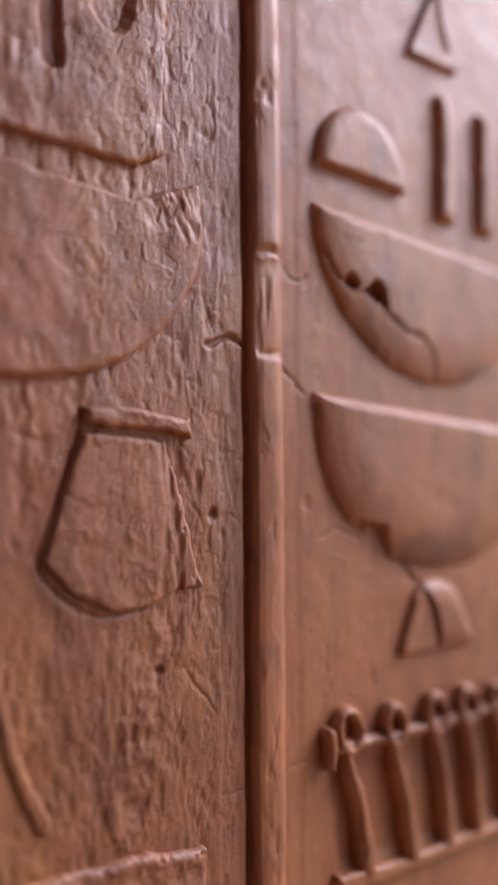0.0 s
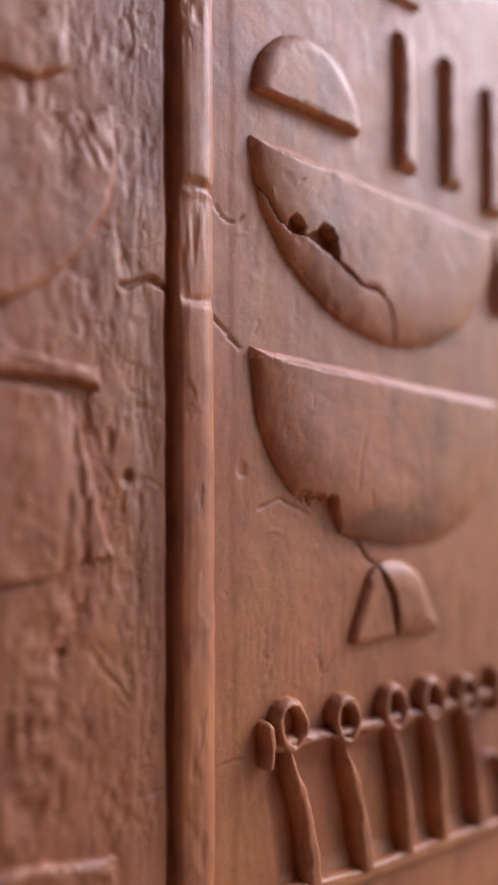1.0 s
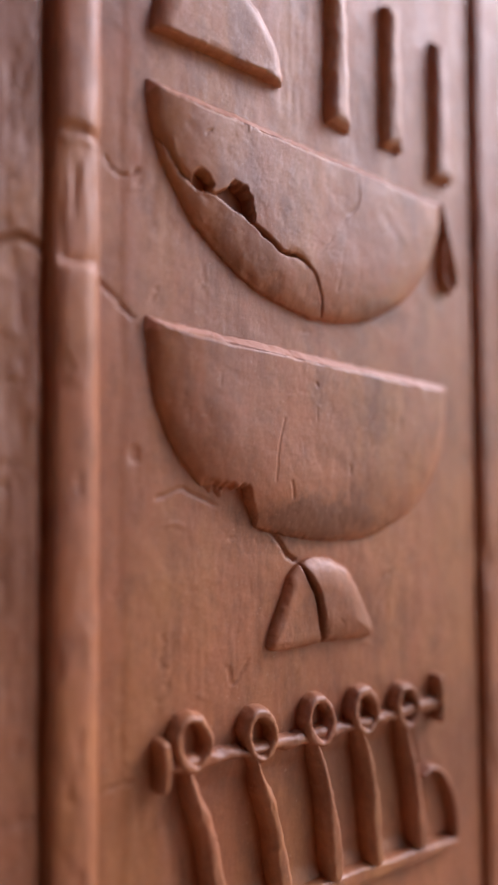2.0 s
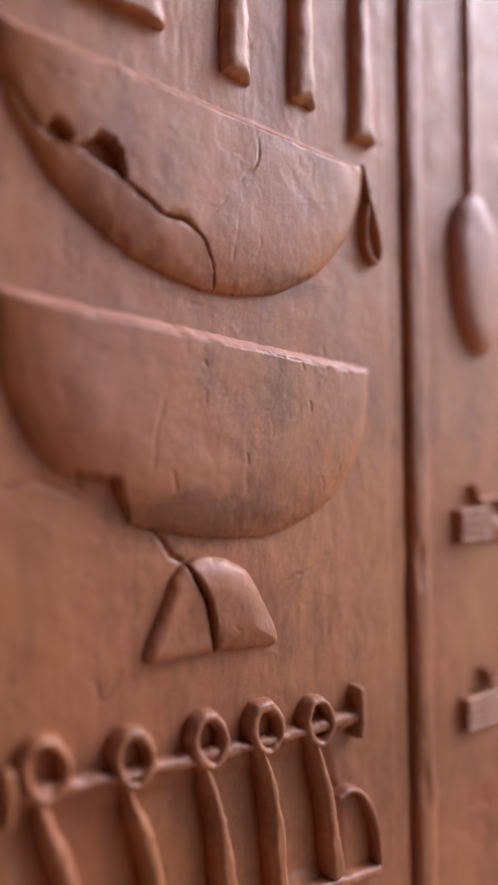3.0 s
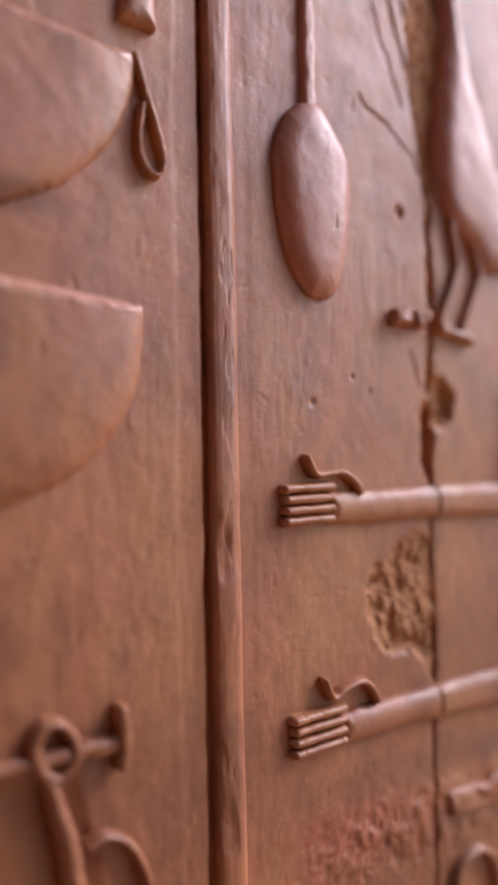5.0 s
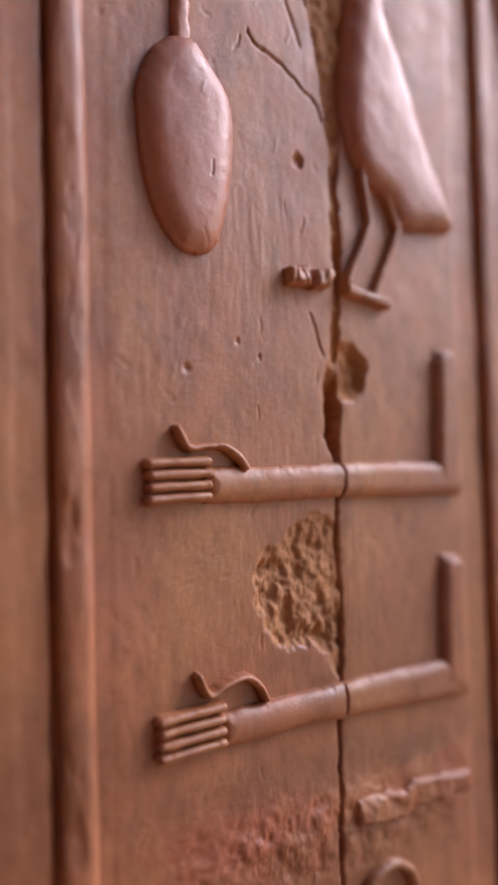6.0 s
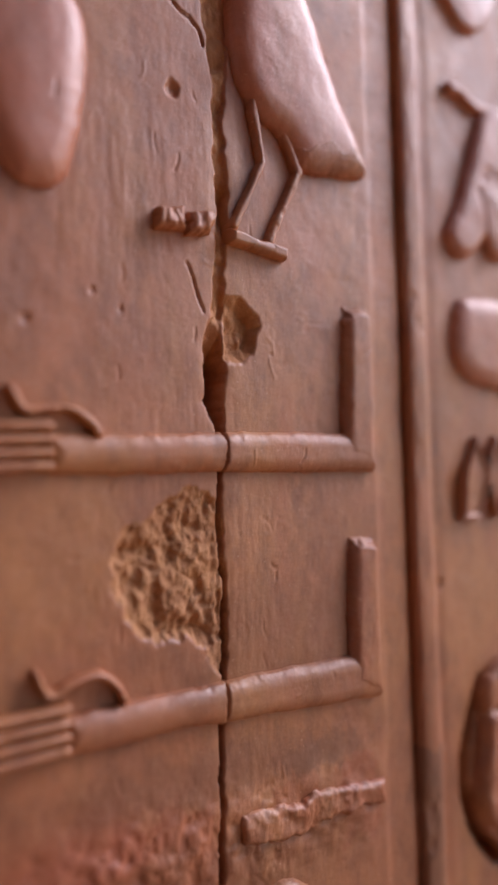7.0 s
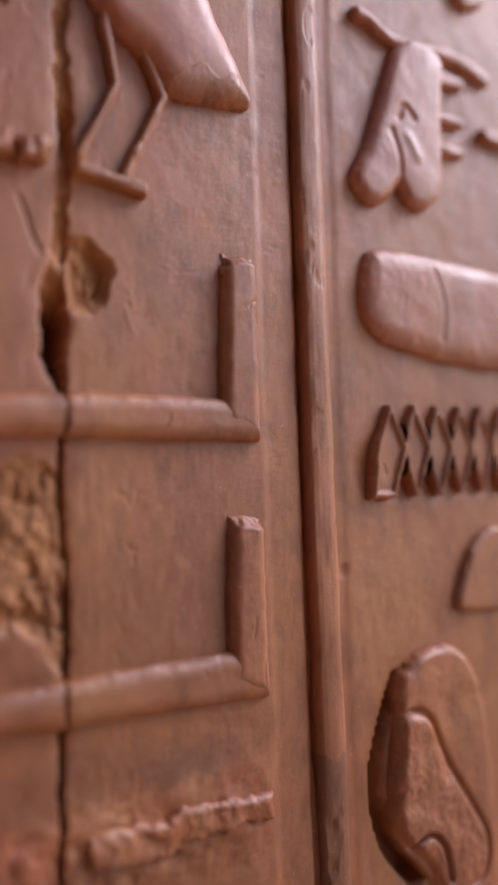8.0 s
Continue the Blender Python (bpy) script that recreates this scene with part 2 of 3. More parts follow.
def carve(name, box, edges, h, parent=None, mat=None, label="", cell=0.0011, dome=0.0, dome_width=0.03, wear=0.0007, seed=1,
          base=0.0, sink=0.009, extra=None, dome_on=None):
    """One raised carved piece. edges: (inside distance, edge radius) pairs, whose overlap is the piece."""
    mat = mat or STONE
    x0, z0, x1, z1 = box
    xs, zs = np.arange(x0, x1 + cell, cell), np.arange(z0, z1 + cell, cell)
    X, Z = np.meshgrid(xs, zs)

    def wobble(x, z):
        return wear * (1.2 * fbm(x, z, 130, 3, seed) + 1.3 * fbm(x, z, 38, 2, seed + 2))

    def dist(x, z):
        return np.minimum.reduce([d(x, z) for d, _ in edges]) + wobble(x, z)

    D = dist(X, Z)
    e = cell * 0.5
    gx, gz = (dist(X + e, Z) - dist(X - e, Z)) / (2 * e), (dist(X, Z + e) - dist(X, Z - e)) / (2 * e)
    g2 = np.maximum(gx * gx + gz * gz, 0.2)
    inside = D > 0
    keep = inside[:-1, :-1] | inside[:-1, 1:] | inside[1:, 1:] | inside[1:, :-1]
    # outside corners of kept cells slide onto the outline
    move = np.where(inside, 0, np.clip(-D, 0, 2 * cell))
    H = np.full(X.shape, h)
    for d, r in edges:
        e_d = d(X, Z) + wobble(X, Z)
        # a negative radius stands for a flat chamfer
        H = np.minimum(H, h * (rounded(e_d, r) if r > 0 else np.clip(0.2 - 0.8 * e_d / r, 0, 1)))
    k = np.clip((dome_on(X, Z) if dome_on else D) / dome_width, 0, 1)
    if dome:
        swell = softened(1 - (1 - k) ** 2, max(2, int(0.009 / cell)))
        H = H + dome * swell * (rounded(D, 0.006) if dome_on is None else rounded(np.minimum(dome_on(X, Z), D * 3), 0.006))
    H += wear * 0.7 * fbm(X, Z, 45, 3, seed + 5) * (D > 0.002)
    scar = np.clip((fbm(X, Z, 52, 5, seed + 31, 1.0, 0.75) - 0.2) / 0.025, 0, 1)
    H -= (0.0004 if mat is WORN else 0.00012) * scar * (D > 0.001)
    # small losses along the edges
    H -= 0.0011 * np.clip((fbm(X, Z, 75, 3, seed + 37) - 0.18) / 0.05, 0, 1) * np.clip(1 - D / 0.006, 0, 1)
    if extra:
        H += extra(X, Z)
    scratches(X, Z, H, int((x1 - x0) * (z1 - z0) * (2400 if mat is WORN else 420)), seed + int(x0 * 997 + z0 * 613))
    H = np.where(inside, np.maximum(H, -sink) + base, -sink)
    X2, Z2 = X + move * gx / g2, Z + move * gz / g2
    cx, cz = (x0 + x1) / 2, z0
    me = grid_mesh(name, X2 - cx, -H, Z2 - cz, keep, [mat])
    ob = new(name, me)
    ob.location = (cx, 0, cz)
    if label:
        ob["label"] = label
    if parent:
        ob.parent = parent
        ob.location = ob.location - parent.location
    return ob


def sign(name, label, x, z, group="", category="hieroglyph"):
    """A carved sign as a thing, with its parts to follow."""
    ob = new(name)
    ob.location = (x, 0, z)
    ob.empty_display_size = 0.02
    return tagged(ob, label, category, group)


# ---- the wall ----
# joint between two blocks: left and right lips from the bottom up
LIP_Z = (-0.3, 0.055, 0.147, 0.239, 0.295, 0.338, 0.377, 0.395, 0.407, 0.43, 0.451, 0.47, 0.505, 0.55, 0.616, 0.65, 0.691, 0.734, 0.8, 1.2)
LIP_L = (0.629, 0.631, 0.631, 0.637, 0.637, 0.636, 0.639, 0.633, 0.627, 0.626, 0.629, 0.634, 0.639, 0.643, 0.641, 0.639, 0.635, 0.629, 0.622, 0.62)
LIP_R = (0.6315, 0.6335, 0.6335, 0.6395, 0.639, 0.638, 0.6415, 0.642, 0.642, 0.643, 0.643, 0.644, 0.647, 0.651, 0.648, 0.651, 0.658, 0.666, 0.668, 0.67)

PATCH = area([(0.616, 0.345), (0.578, 0.326), (0.555, 0.303), (0.559, 0.271), (0.574, 0.243), (0.608, 0.240), (0.637, 0.215), (0.641, 0.3), (0.637, 0.34)])
CHIP = area([(0.640, 0.488), (0.659, 0.483), (0.679, 0.465), (0.669, 0.444), (0.661, 0.433), (0.642, 0.438)], False)
HAIRLINES = [
    ([(0.560, 0.722), (0.568, 0.713), (0.596, 0.701), (0.612, 0.690), (0.626, 0.682), (0.632, 0.668)], 0.002, 0.003),
    ([(0.580, 0.880), (0.600, 0.815), (0.630, 0.735)], 0.006, 0.0022),
    ([(0.595, 0.885), (0.612, 0.830), (0.632, 0.770)], 0.005, 0.0018),
    ([(0.572, 0.830), (0.588, 0.780), (0.612, 0.725)], 0.004, 0.0012),
    ([(0.044, 0.419), (0.06, 0.424), (0.074, 0.421), (0.092, 0.414)], 0.0016, 0.002),
    ([(0.126, 0.400), (0.147, 0.388), (0.156, 0.374), (0.166, 0.368)], 0.0026, 0.004),
    ([(0.100, 0.300), (0.108, 0.285), (0.122, 0.302)], 0.0014, 0.0015),
    ([(0.002, 0.560), (0.014, 0.548), (0.026, 0.538)], 0.0016, 0.002),
    ([(0.004, 0.643), (0.018, 0.632), (0.030, 0.640)], 0.0016, 0.002),
    ([(0.614, 0.505), (0.622, 0.488), (0.628, 0.472)], 0.0022, 0.002),
    ([(-0.07, 0.571), (-0.05, 0.578), (-0.034, 0.574)], 0.005, 0.004),
    ([(-0.095, 0.335), (-0.082, 0.318), (-0.066, 0.297)], 0.0014, 0.0015),
    ([(-0.06, 0.235), (-0.035, 0.232), (0.03, 0.238)], 0.0012, 0.0014),
    ([(0.262, 0.345), (0.285, 0.352), (0.303, 0.362)], 0.0012, 0.0012),
]
JAR_CUT = ([(-0.174, 0.519), (-0.176, 0.500), (-0.192, 0.454), (-0.203, 0.420), (-0.190, 0.397), (-0.160, 0.379), (-0.125, 0.381)], 0.004, 0.0015)
ZIGZAG_CUT = ([(0.90, 0.330), (0.95, 0.330), (1.12, 0.328)], 0.058, 0.004)
TAIL_GROUND = area([(0.045, 0.232), (0.30, 0.222), (0.318, 0.16), (0.318, 0.108), (0.055, 0.132)], False)
NICKS = [(0.607, 0.630, 0.0055, 0.004), (0.027, 0.447, 0.006, 0.0015), (-0.068, 0.443, 0.004, 0.003), (-0.114, 0.335, 0.004, 0.003),
         (0.564, 0.467, 0.0022, 0.0015), (0.544, 0.478, 0.0022, 0.0015), (0.861, 0.252, 0.005, 0.002),
         (-0.143, 0.600, 0.008, 0.003), (-0.158, 0.625, 0.005, 0.003), (0.842, 0.315, 0.004, 0.002), (0.50, 0.455, 0.003, 0.002)]


def wall_height(X, Z):
    h = 0.0013 * fbm(X, Z, 7, 3, 2) + 0.0003 * fbm(X, Z, 60, 3, 3)
    h += 0.00022 * fbm(X, Z, 260, 2, 8, 1.0, 0.16) * np.clip(0.5 + 1.5 * fbm(X, Z, 12, 2, 9), 0, 1)
    # the first field is weathered: scales, chips and strokes
    old = np.clip((-0.035 - X) / 0.02, 0, 1)
    h += old * (0.0015 * fbm(X, Z, 26, 4, 11, 1.0, 0.7) - 0.0016 * np.clip(fbm(X, Z, 75, 3, 14, 1.2, 0.55) - 0.2, 0, 1) * 1.6)
    h += old * 0.0007 * fbm(X, Z, 190, 3, 12, 1.0, 0.22) * np.clip(0.3 + 2 * fbm(X, Z, 18, 2, 16), 0, 1.3)
    # crisp-edged scars where flakes have come off
    scar = np.clip((fbm(X, Z, 34, 5, 71, 1.0, 0.75) - 0.10) / 0.02, 0, 1) * np.clip(fbm(X, Z, 9, 2, 73) * 4, 0, 1)
    fine = np.clip((fbm(X, Z, 80, 4, 75, 1.1, 0.7) - 0.22) / 0.03, 0, 1)
    h -= (0.00012 + 0.0003 * old) * scar + (0.0001 + 0.0004 * old) * fine
    # sharp furrow along the left foot of each moulding
    for x, deep in ((-0.0335, 0.006), (0.4012, 0.005), (0.8265, 0.006)):
        h -= deep * (1 + 0.4 * fbm(X, Z, 14, 2, 19)) * np.exp(-((X - x + 0.0015 * fbm(X, Z, 30, 3, 15)) / 0.0030) ** 2)
    # shallow sunk strips in which the mouldings stand
    for x0, x1, low in ((-0.062, 0.022, 0.0005), (0.376, 0.443, 0.0004), (0.790, 0.866, 0.0011)):
        w = 0.003 * fbm(X, Z, 14, 4, 17)
        h -= low * np.clip((X - x0 + w) / 0.0018, 0, 1) * np.clip((x1 - X + w) / 0.005, 0, 1)
    # cut along the pot, sunk ground between the hanging tails, holes of the zigzag
    for pts, width, low in JAR_CUT, ZIGZAG_CUT:
        h -= low * np.clip(stroke(pts, width)(X, Z) / (width * 0.4) + 0.2 * fbm(X, Z, 80, 2, 18), 0, 1)
    h -= 0.0035 * np.clip(TAIL_GROUND(X, Z) / 0.012 + 0.3 * fbm(X, Z, 60, 3, 20), 0, 1)
    # crumbled run beneath the pot
    run = np.exp(-((X + 0.125 - 0.25 * (Z - 0.3)) / 0.016) ** 2) * np.clip((0.39 - Z) / 0.02, 0, 1) * np.clip((Z - 0.2) / 0.03, 0, 1)
    h += run * 0.003 * fbm(X, Z, 85, 4, 26)
    # deep cut beside the head-cloth sign
    h -= 0.026 * np.clip(stroke([(0.910, 0.162), (0.892, 0.12), (0.884, 0.08), (0.896, 0.035), (0.924, 0.0)], 0.010, 0.022)(X, Z) / 0.005, 0, 1)
    # joint
    lip = 0.0028 * fbm(X, Z, 70, 4, 21) + 0.003 * fbm(X, Z, 16, 2, 25)
    xl, xr = np.interp(Z, LIP_Z, LIP_L) + lip, np.interp(Z, LIP_Z, LIP_R) + lip * 0.8 + 0.002 * fbm(X, Z, 130, 3, 23)
    inside = np.minimum(X - xl, xr - X)
    deep = 0.014 + 0.006 * fbm(X, Z, 40, 3, 22)
    deep = deep + 0.04 * np.exp(-((Z - 0.418) / 0.028) ** 2)
    filled = np.clip((Z - 0.43) / 0.03, 0, 1) * (1 - np.exp(-((Z - 0.552) / 0.012) ** 2))
    deep = deep * (1 - filled) + filled * (0.0045 + 0.0045 * fbm(X, Z, 90, 4, 24))
    joint = np.clip((inside + 0.001) / 0.0022, 0, 1) * deep
    h -= joint
    h -= 0.002 * np.exp(-np.clip(np.abs(X - (xl + xr) / 2) - (xr - xl) / 2, 0, 1) / 0.004) * (0.4 + 0.6 * fbm(X, Z, 50, 2, 27))
    # lost face: patch and chip
    p = PATCH(X, Z) + 0.008 * fbm(X, Z, 70, 4, 31)
    crumb = 0.002 + 0.009 * np.clip(fbm(X, Z, 62, 5, 33, 1.0, 0.85) + 0.05, 0, 1) + 0.003 * fbm(X, Z, 190, 3, 34)
    h -= np.clip(p / 0.004, 0, 1) * crumb * (X < xl + 0.004)
    c = CHIP(X, Z) + 0.005 * fbm(X, Z, 60, 4, 35)
    h -= np.clip(c / 0.007, 0, 1) * np.clip(0.45 + (X - 0.64) / 0.045, 0, 1) * (0.010 + 0.009 * fbm(X, Z, 80, 4, 37))
    for pts, width, depth in HAIRLINES:
        d = stroke(pts, width)(X + 0.002 * fbm(X, Z, 120, 2, 41), Z + 0.002 * fbm(X, Z, 120, 2, 43))
        h -= depth * np.clip(d / (width * 0.5) + 0.3, 0, 1)
    for x, z, r, depth in NICKS:
        d = np.hypot(X - x, (Z - z) * 0.8) + 0.55 * r * fbm(X, Z, 150, 3, 47)
        h -= depth * np.clip(1 - d / r, 0, 1) ** 0.6
    # bruised band low in the third field
    band = np.exp(-((Z - (0.095 - 0.03 * (X - 0.63))) / 0.034) ** 2) * np.clip((X - 0.46) / 0.06, 0, 1) * np.clip((0.79 - X) / 0.02, 0, 1)
    h += band * (0.003 * fbm(X, Z, 70, 4, 51) - 0.003 * np.clip(fbm(X, Z, 120, 3, 53) - 0.05, 0, 1) + 0.002)
    hit = p > 0.0005
    mortar = (hit & (X < xl + 0.004)) | (c > 0.001) | ((inside > 0.001) & (Z > 0.43))
    redness = band > 0.45 + 0.4 * fbm(X, Z, 60, 2, 55)
    return h, np.where(mortar, 1, np.where(redness & (Z > -0.2), 2, np.where(X < -0.03, 3, 0)))


WALL_X0, WALL_X1, WALL_Z0, WALL_Z1 = -0.42, 1.3, -0.22, 1.12


def build_wall():
    xs = np.unique(np.round(np.concatenate([
        np.arange(WALL_X0, -0.25, 0.003), np.arange(-0.25, -0.03, 0.0013), np.arange(-0.03, 0.54, 0.002), np.arange(0.54, 0.69, 0.001), np.arange(0.69, WALL_X1 + 0.003, 0.003), [WALL_X1]]), 5))
    xs = xs[xs <= WALL_X1]
    zs = np.linspace(WALL_Z0, WALL_Z1, 840)
    X, Z = np.meshgrid(xs, zs)
    h, pick = wall_height(X, Z)
    scratches(X, Z, h, 1600, 5)
    old = int(np.searchsorted(xs, -0.04))
    part_h = h[:, :old].copy()
    scratches(X[:, :old], Z[:, :old], part_h, 900, 6, 0.03)
    h[:, :old] = part_h
    fade = np.clip(np.minimum.reduce([X - WALL_X0, WALL_X1 - X, Z - WALL_Z0, WALL_Z1 - Z]) / 0.03, 0, 1)
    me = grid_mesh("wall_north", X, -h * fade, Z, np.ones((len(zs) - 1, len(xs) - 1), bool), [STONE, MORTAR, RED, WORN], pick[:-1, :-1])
    ob = new("wall_north", me)
    return tagged(ob, "brown sandstone temple wall with worn carving, cracked at a joint", "wall", kind="structure")


build_wall()


def slab(name, lo, hi, mat, label, category, parent=None):
    bm = bmesh.new()
    bmesh.ops.create_cube(bm, size=1)
    for v in bm.verts:
        v.co = Vector([l + (c + 0.5) * (u - l) for c, l, u in zip(v.co, lo, hi)])
    bmesh.ops.bevel(bm, geom=bm.edges[:], offset=0.012, segments=2, affect="EDGES")
    me = bpy.data.meshes.new(name)
    bm.to_mesh(me)
    bm.free()
    me.materials.append(mat)
    ob = new(name, me)
    return tagged(ob, label, category, kind="structure")


# plain masonry that carries the wall on, and the floor
FLOOR = -1.15
slab("wall_west", (-4.0, 0.0, FLOOR), (WALL_X0, 0.6, 3.2), STONE, "plain brown sandstone masonry beside the carved face", "wall")
slab("wall_east", (WALL_X1, 0.0, FLOOR), (6.0, 0.6, 3.2), STONE, "plain brown sandstone masonry beside the carved face", "wall")
slab("wall_base", (WALL_X0, 0.0, FLOOR), (WALL_X1, 0.6, WALL_Z0), STONE, "plain brown sandstone masonry under the carved face", "wall")
slab("wall_top", (WALL_X0, 0.0, WALL_Z1), (WALL_X1, 0.6, 3.2), STONE, "plain brown sandstone masonry over the carved face", "wall")
slab("wall_core", (WALL_X0, 0.06, WALL_Z0), (WALL_X1, 0.6, WALL_Z1), STONE, "solid sandstone core behind the carved face", "wall")
slab("floor", (-30, -30, FLOOR - 0.3), (30, 30, FLOOR), SAND, "pale sandstone paving before the carved wall", "floor")
# unseen wall, added to shut off sky light from the front left
slab("wall_south_blocker", (-8.0, -2.5, FLOOR), (0.9, -1.9, 3.2), STONE, "unseen brown sandstone wall added to block sky light from the left", "wall")


# unseen slab overhead, added so that sky light comes mostly from the right
slab("ceiling", (-8.0, -2.5, 3.2), (-0.6, 0.6, 3.6), STONE, "unseen sandstone slab added to block overhead sky light on the left", "ceiling")


# ---- upright mouldings between the fields ----
def moulding(name, x_bottom, x_top, width, height, label, broken=None, seed=3, dark_below=None):
    z0, z1 = WALL_Z0 + 0.002, WALL_Z1 - 0.002
    zs = np.linspace(z0, z1, 620)
    us = np.linspace(-1.0, 1.0, 49)
    U, Z = np.meshgrid(us, zs)
    c = x_bottom + (x_top - x_bottom) * (Z - 0.05) / 0.6 + 0.0012 * fbm(Z * 0 + 0.3, Z, 9, 2, seed)
    X = c + U * width / 2 * (1 + 0.05 * fbm(Z * 0, Z, 16, 2, seed + 1))
    h = height * softened(np.interp(U, (-1, -0.95, -0.82, -0.5, -0.1, 0.25, 0.5, 0.72, 0.93, 1), (0, 0.5, 0.76, 0.93, 1.0, 1.0, 0.9, 0.62, 0.25, 0)), 1)
    h += 0.0009 * fbm(X, Z, 60, 3, seed + 2, 1, 0.3) - 0.0018 * np.clip(fbm(X, Z, 40, 3, seed + 3, 1, 0.6) - 0.35, 0, 1) * 3
    h -= 0.0005 * np.clip((fbm(X, Z, 45, 5, seed + 11, 1.0, 0.5) - 0.28) / 0.05, 0, 1)
    if broken:
        lo, hi = broken
        t = fbm(X, Z, 60, 3, seed + 4) * 0.006
        gone = np.clip((Z + t - lo) / 0.006, 0, 1) * np.clip((hi - Z - t) / 0.010, 0, 1)
        h = h * (1 - gone * (0.4 + 0.35 * np.clip(fbm(X, Z, 55, 3, seed + 6, 1.6, 0.3), -0.4, 1)))
        for edge in (lo, hi):
            h -= 0.006 * np.exp(-((Z + t - edge) / 0.004) ** 2) * (0.5 + 0.5 * fbm(X, Z, 45, 2, seed + 9))
    dark = np.zeros(X.shape) if dark_below is None else (Z < dark_below + 0.014 * fbm(X, Z, 60, 4, seed + 8)).astype(float)
    h = np.where(np.abs(U) > 0.999, -0.006, h)
    me = grid_mesh(name, X, -h, Z, np.ones((len(zs) - 1, len(us) - 1), bool), [STONE, SOOT], dark[:-1, :-1])
    ob = new(name, me)
    return tagged(ob, label, "moulding", "upright mouldings", kind="structure")


moulding("trim_1", -0.015, -0.014, 0.033, 0.0078, "half-round sandstone moulding with a broken stretch", (0.570, 0.652))
moulding("trim_2", 0.4155, 0.4145, 0.0255, 0.0066, "slim half-round sandstone moulding, lightly chipped", seed=13)
moulding("trim_3", 0.842, 0.839, 0.027, 0.0072, "half-round sandstone moulding, darkened low down", seed=23, dark_below=0.118)


# ---- field of the weathered signs ----
def weathered_signs():
    s = sign("block_hieroglyph", "weathered upright block sign with a hollow, in brown sandstone", -0.2, 0.69)
    out = area([(-0.345, 0.692), (-0.23, 0.692), (-0.131, 0.690), (-0.110, 0.705), (-0.108, 0.77), (-0.104, 0.83), (-0.1, 0.93), (-0.345, 0.93)], False)
    hollow = stroke([(-0.194, 0.748), (-0.196, 0.79), (-0.19, 0.86)], 0.017)
    gap = area([(-0.17, 0.80), (-0.15, 0.778), (-0.133, 0.80), (-0.128, 0.86), (-0.165, 0.88)])
    carve("block", (-0.345, 0.68, -0.095, 0.93), [(out, 0.004)], 0.005, s, WORN, wear=0.0012,
          extra=lambda x, z: -0.009 * np.clip(hollow(x, z) / 0.005, 0, 1) - 0.007 * np.clip(gap(x, z) / 0.008 + 0.3 * fbm(x, z, 90, 3, 4), 0, 1)
          + 0.0013 * fbm(x, z, 170, 4, 6, 1, 0.16) * np.clip(0.5 + 2.2 * fbm(x, z, 22, 2, 61), 0, 1.2) + 0.0010 * fbm(x, z, 60, 4, 62))

    s = sign("basket_hieroglyph", "worn shallow basket sign with a crumbled upper corner", -0.227, 0.54, "basket signs")
    _, bow = half_disc(-0.227, 0.678, 0.660, 0.151, 0.133)

    def top(x, z):
        return np.interp(x, (-0.345, -0.134, -0.108, -0.074), (0.682, 0.668, 0.680, 0.692)) - z

    carve("bowl", (-0.345, 0.53, -0.07, 0.69), [(top, 0.004), (bow, 0.006)], 0.0058, s, WORN, wear=0.0008,
          extra=lambda x, z: 0.0008 * fbm(x, z, 60, 3, 7, 1, 0.6) + 0.003 * np.clip((x + 0.137 + 0.5 * (z - 0.665)) / 0.02, 0, 1) * np.clip((z - 0.635) / 0.02, 0, 1) * fbm(x + 0.4 * z, z - 0.4 * x, 70, 4, 5, 1.4, 0.6))
    s = sign("jar_hieroglyph", "worn pot sign with a flat rim, chipped along one side", -0.14, 0.38)
    body = area([(-0.172, 0.503), (-0.108, 0.499), (-0.094, 0.450), (-0.078, 0.391), (-0.104, 0.389), (-0.124, 0.381), (-0.152, 0.381), (-0.181, 0.396), (-0.200, 0.419), (-0.190, 0.454)], False)
    face = right_of([(-0.113, 0.385), (-0.108, 0.45), (-0.114, 0.50)])
    carve("body", (-0.205, 0.37, -0.07, 0.507), [(body, 0.004)], 0.0042, s, WORN, wear=0.001,
          extra=lambda x, z: 0.0008 * fbm(x, z, 55, 3, 17) - 0.0016 * np.exp(-(face(x, z) / 0.003) ** 2) * (0.6 + fbm(x, z, 60, 2, 13))
          - 0.0045 * np.clip(fbm(x, z, 90, 4, 18, 1.4, 0.35) + 0.15, 0, 1) * np.clip(face(x, z) / 0.006, 0, 1))
    rim = area([(-0.173, 0.522), (-0.13, 0.521), (-0.088, 0.516), (-0.089, 0.500), (-0.108, 0.504), (-0.173, 0.508)], False)
    carve("rim", (-0.18, 0.493, -0.08, 0.528), [(rim, 0.004)], 0.0075, s, WORN, wear=0.0013, extra=lambda x, z: 0.0012 * fbm(x, z, 80, 3, 19))

    s = sign("ledge_hieroglyph", "broken horizontal ledge of brown sandstone, rough on top", -0.2, 0.1)
    ledge = area([(-0.34, 0.226), (-0.2, 0.219), (-0.145, 0.216), (-0.075, 0.201), (-0.074, 0.03), (-0.34, 0.03)], False)
    carve("ledge", (-0.345, 0.02, -0.065, 0.235), [(ledge, 0.005)], 0.006, s, WORN, wear=0.0016,
          extra=lambda x, z: 0.0028 * fbm(x, z, 70, 4, 27))

    s = sign("curve_hieroglyph", "faint curved line in worn brown sandstone", -0.215, 0.25)
    carve("line", (-0.25, 0.235, -0.185, 0.39), [(stroke([(-0.236, 0.385), (-0.226, 0.334), (-0.216, 0.294), (-0.197, 0.250)], 0.006, 0.010), 0.004)],
          0.0018, s, WORN)


weathered_signs()


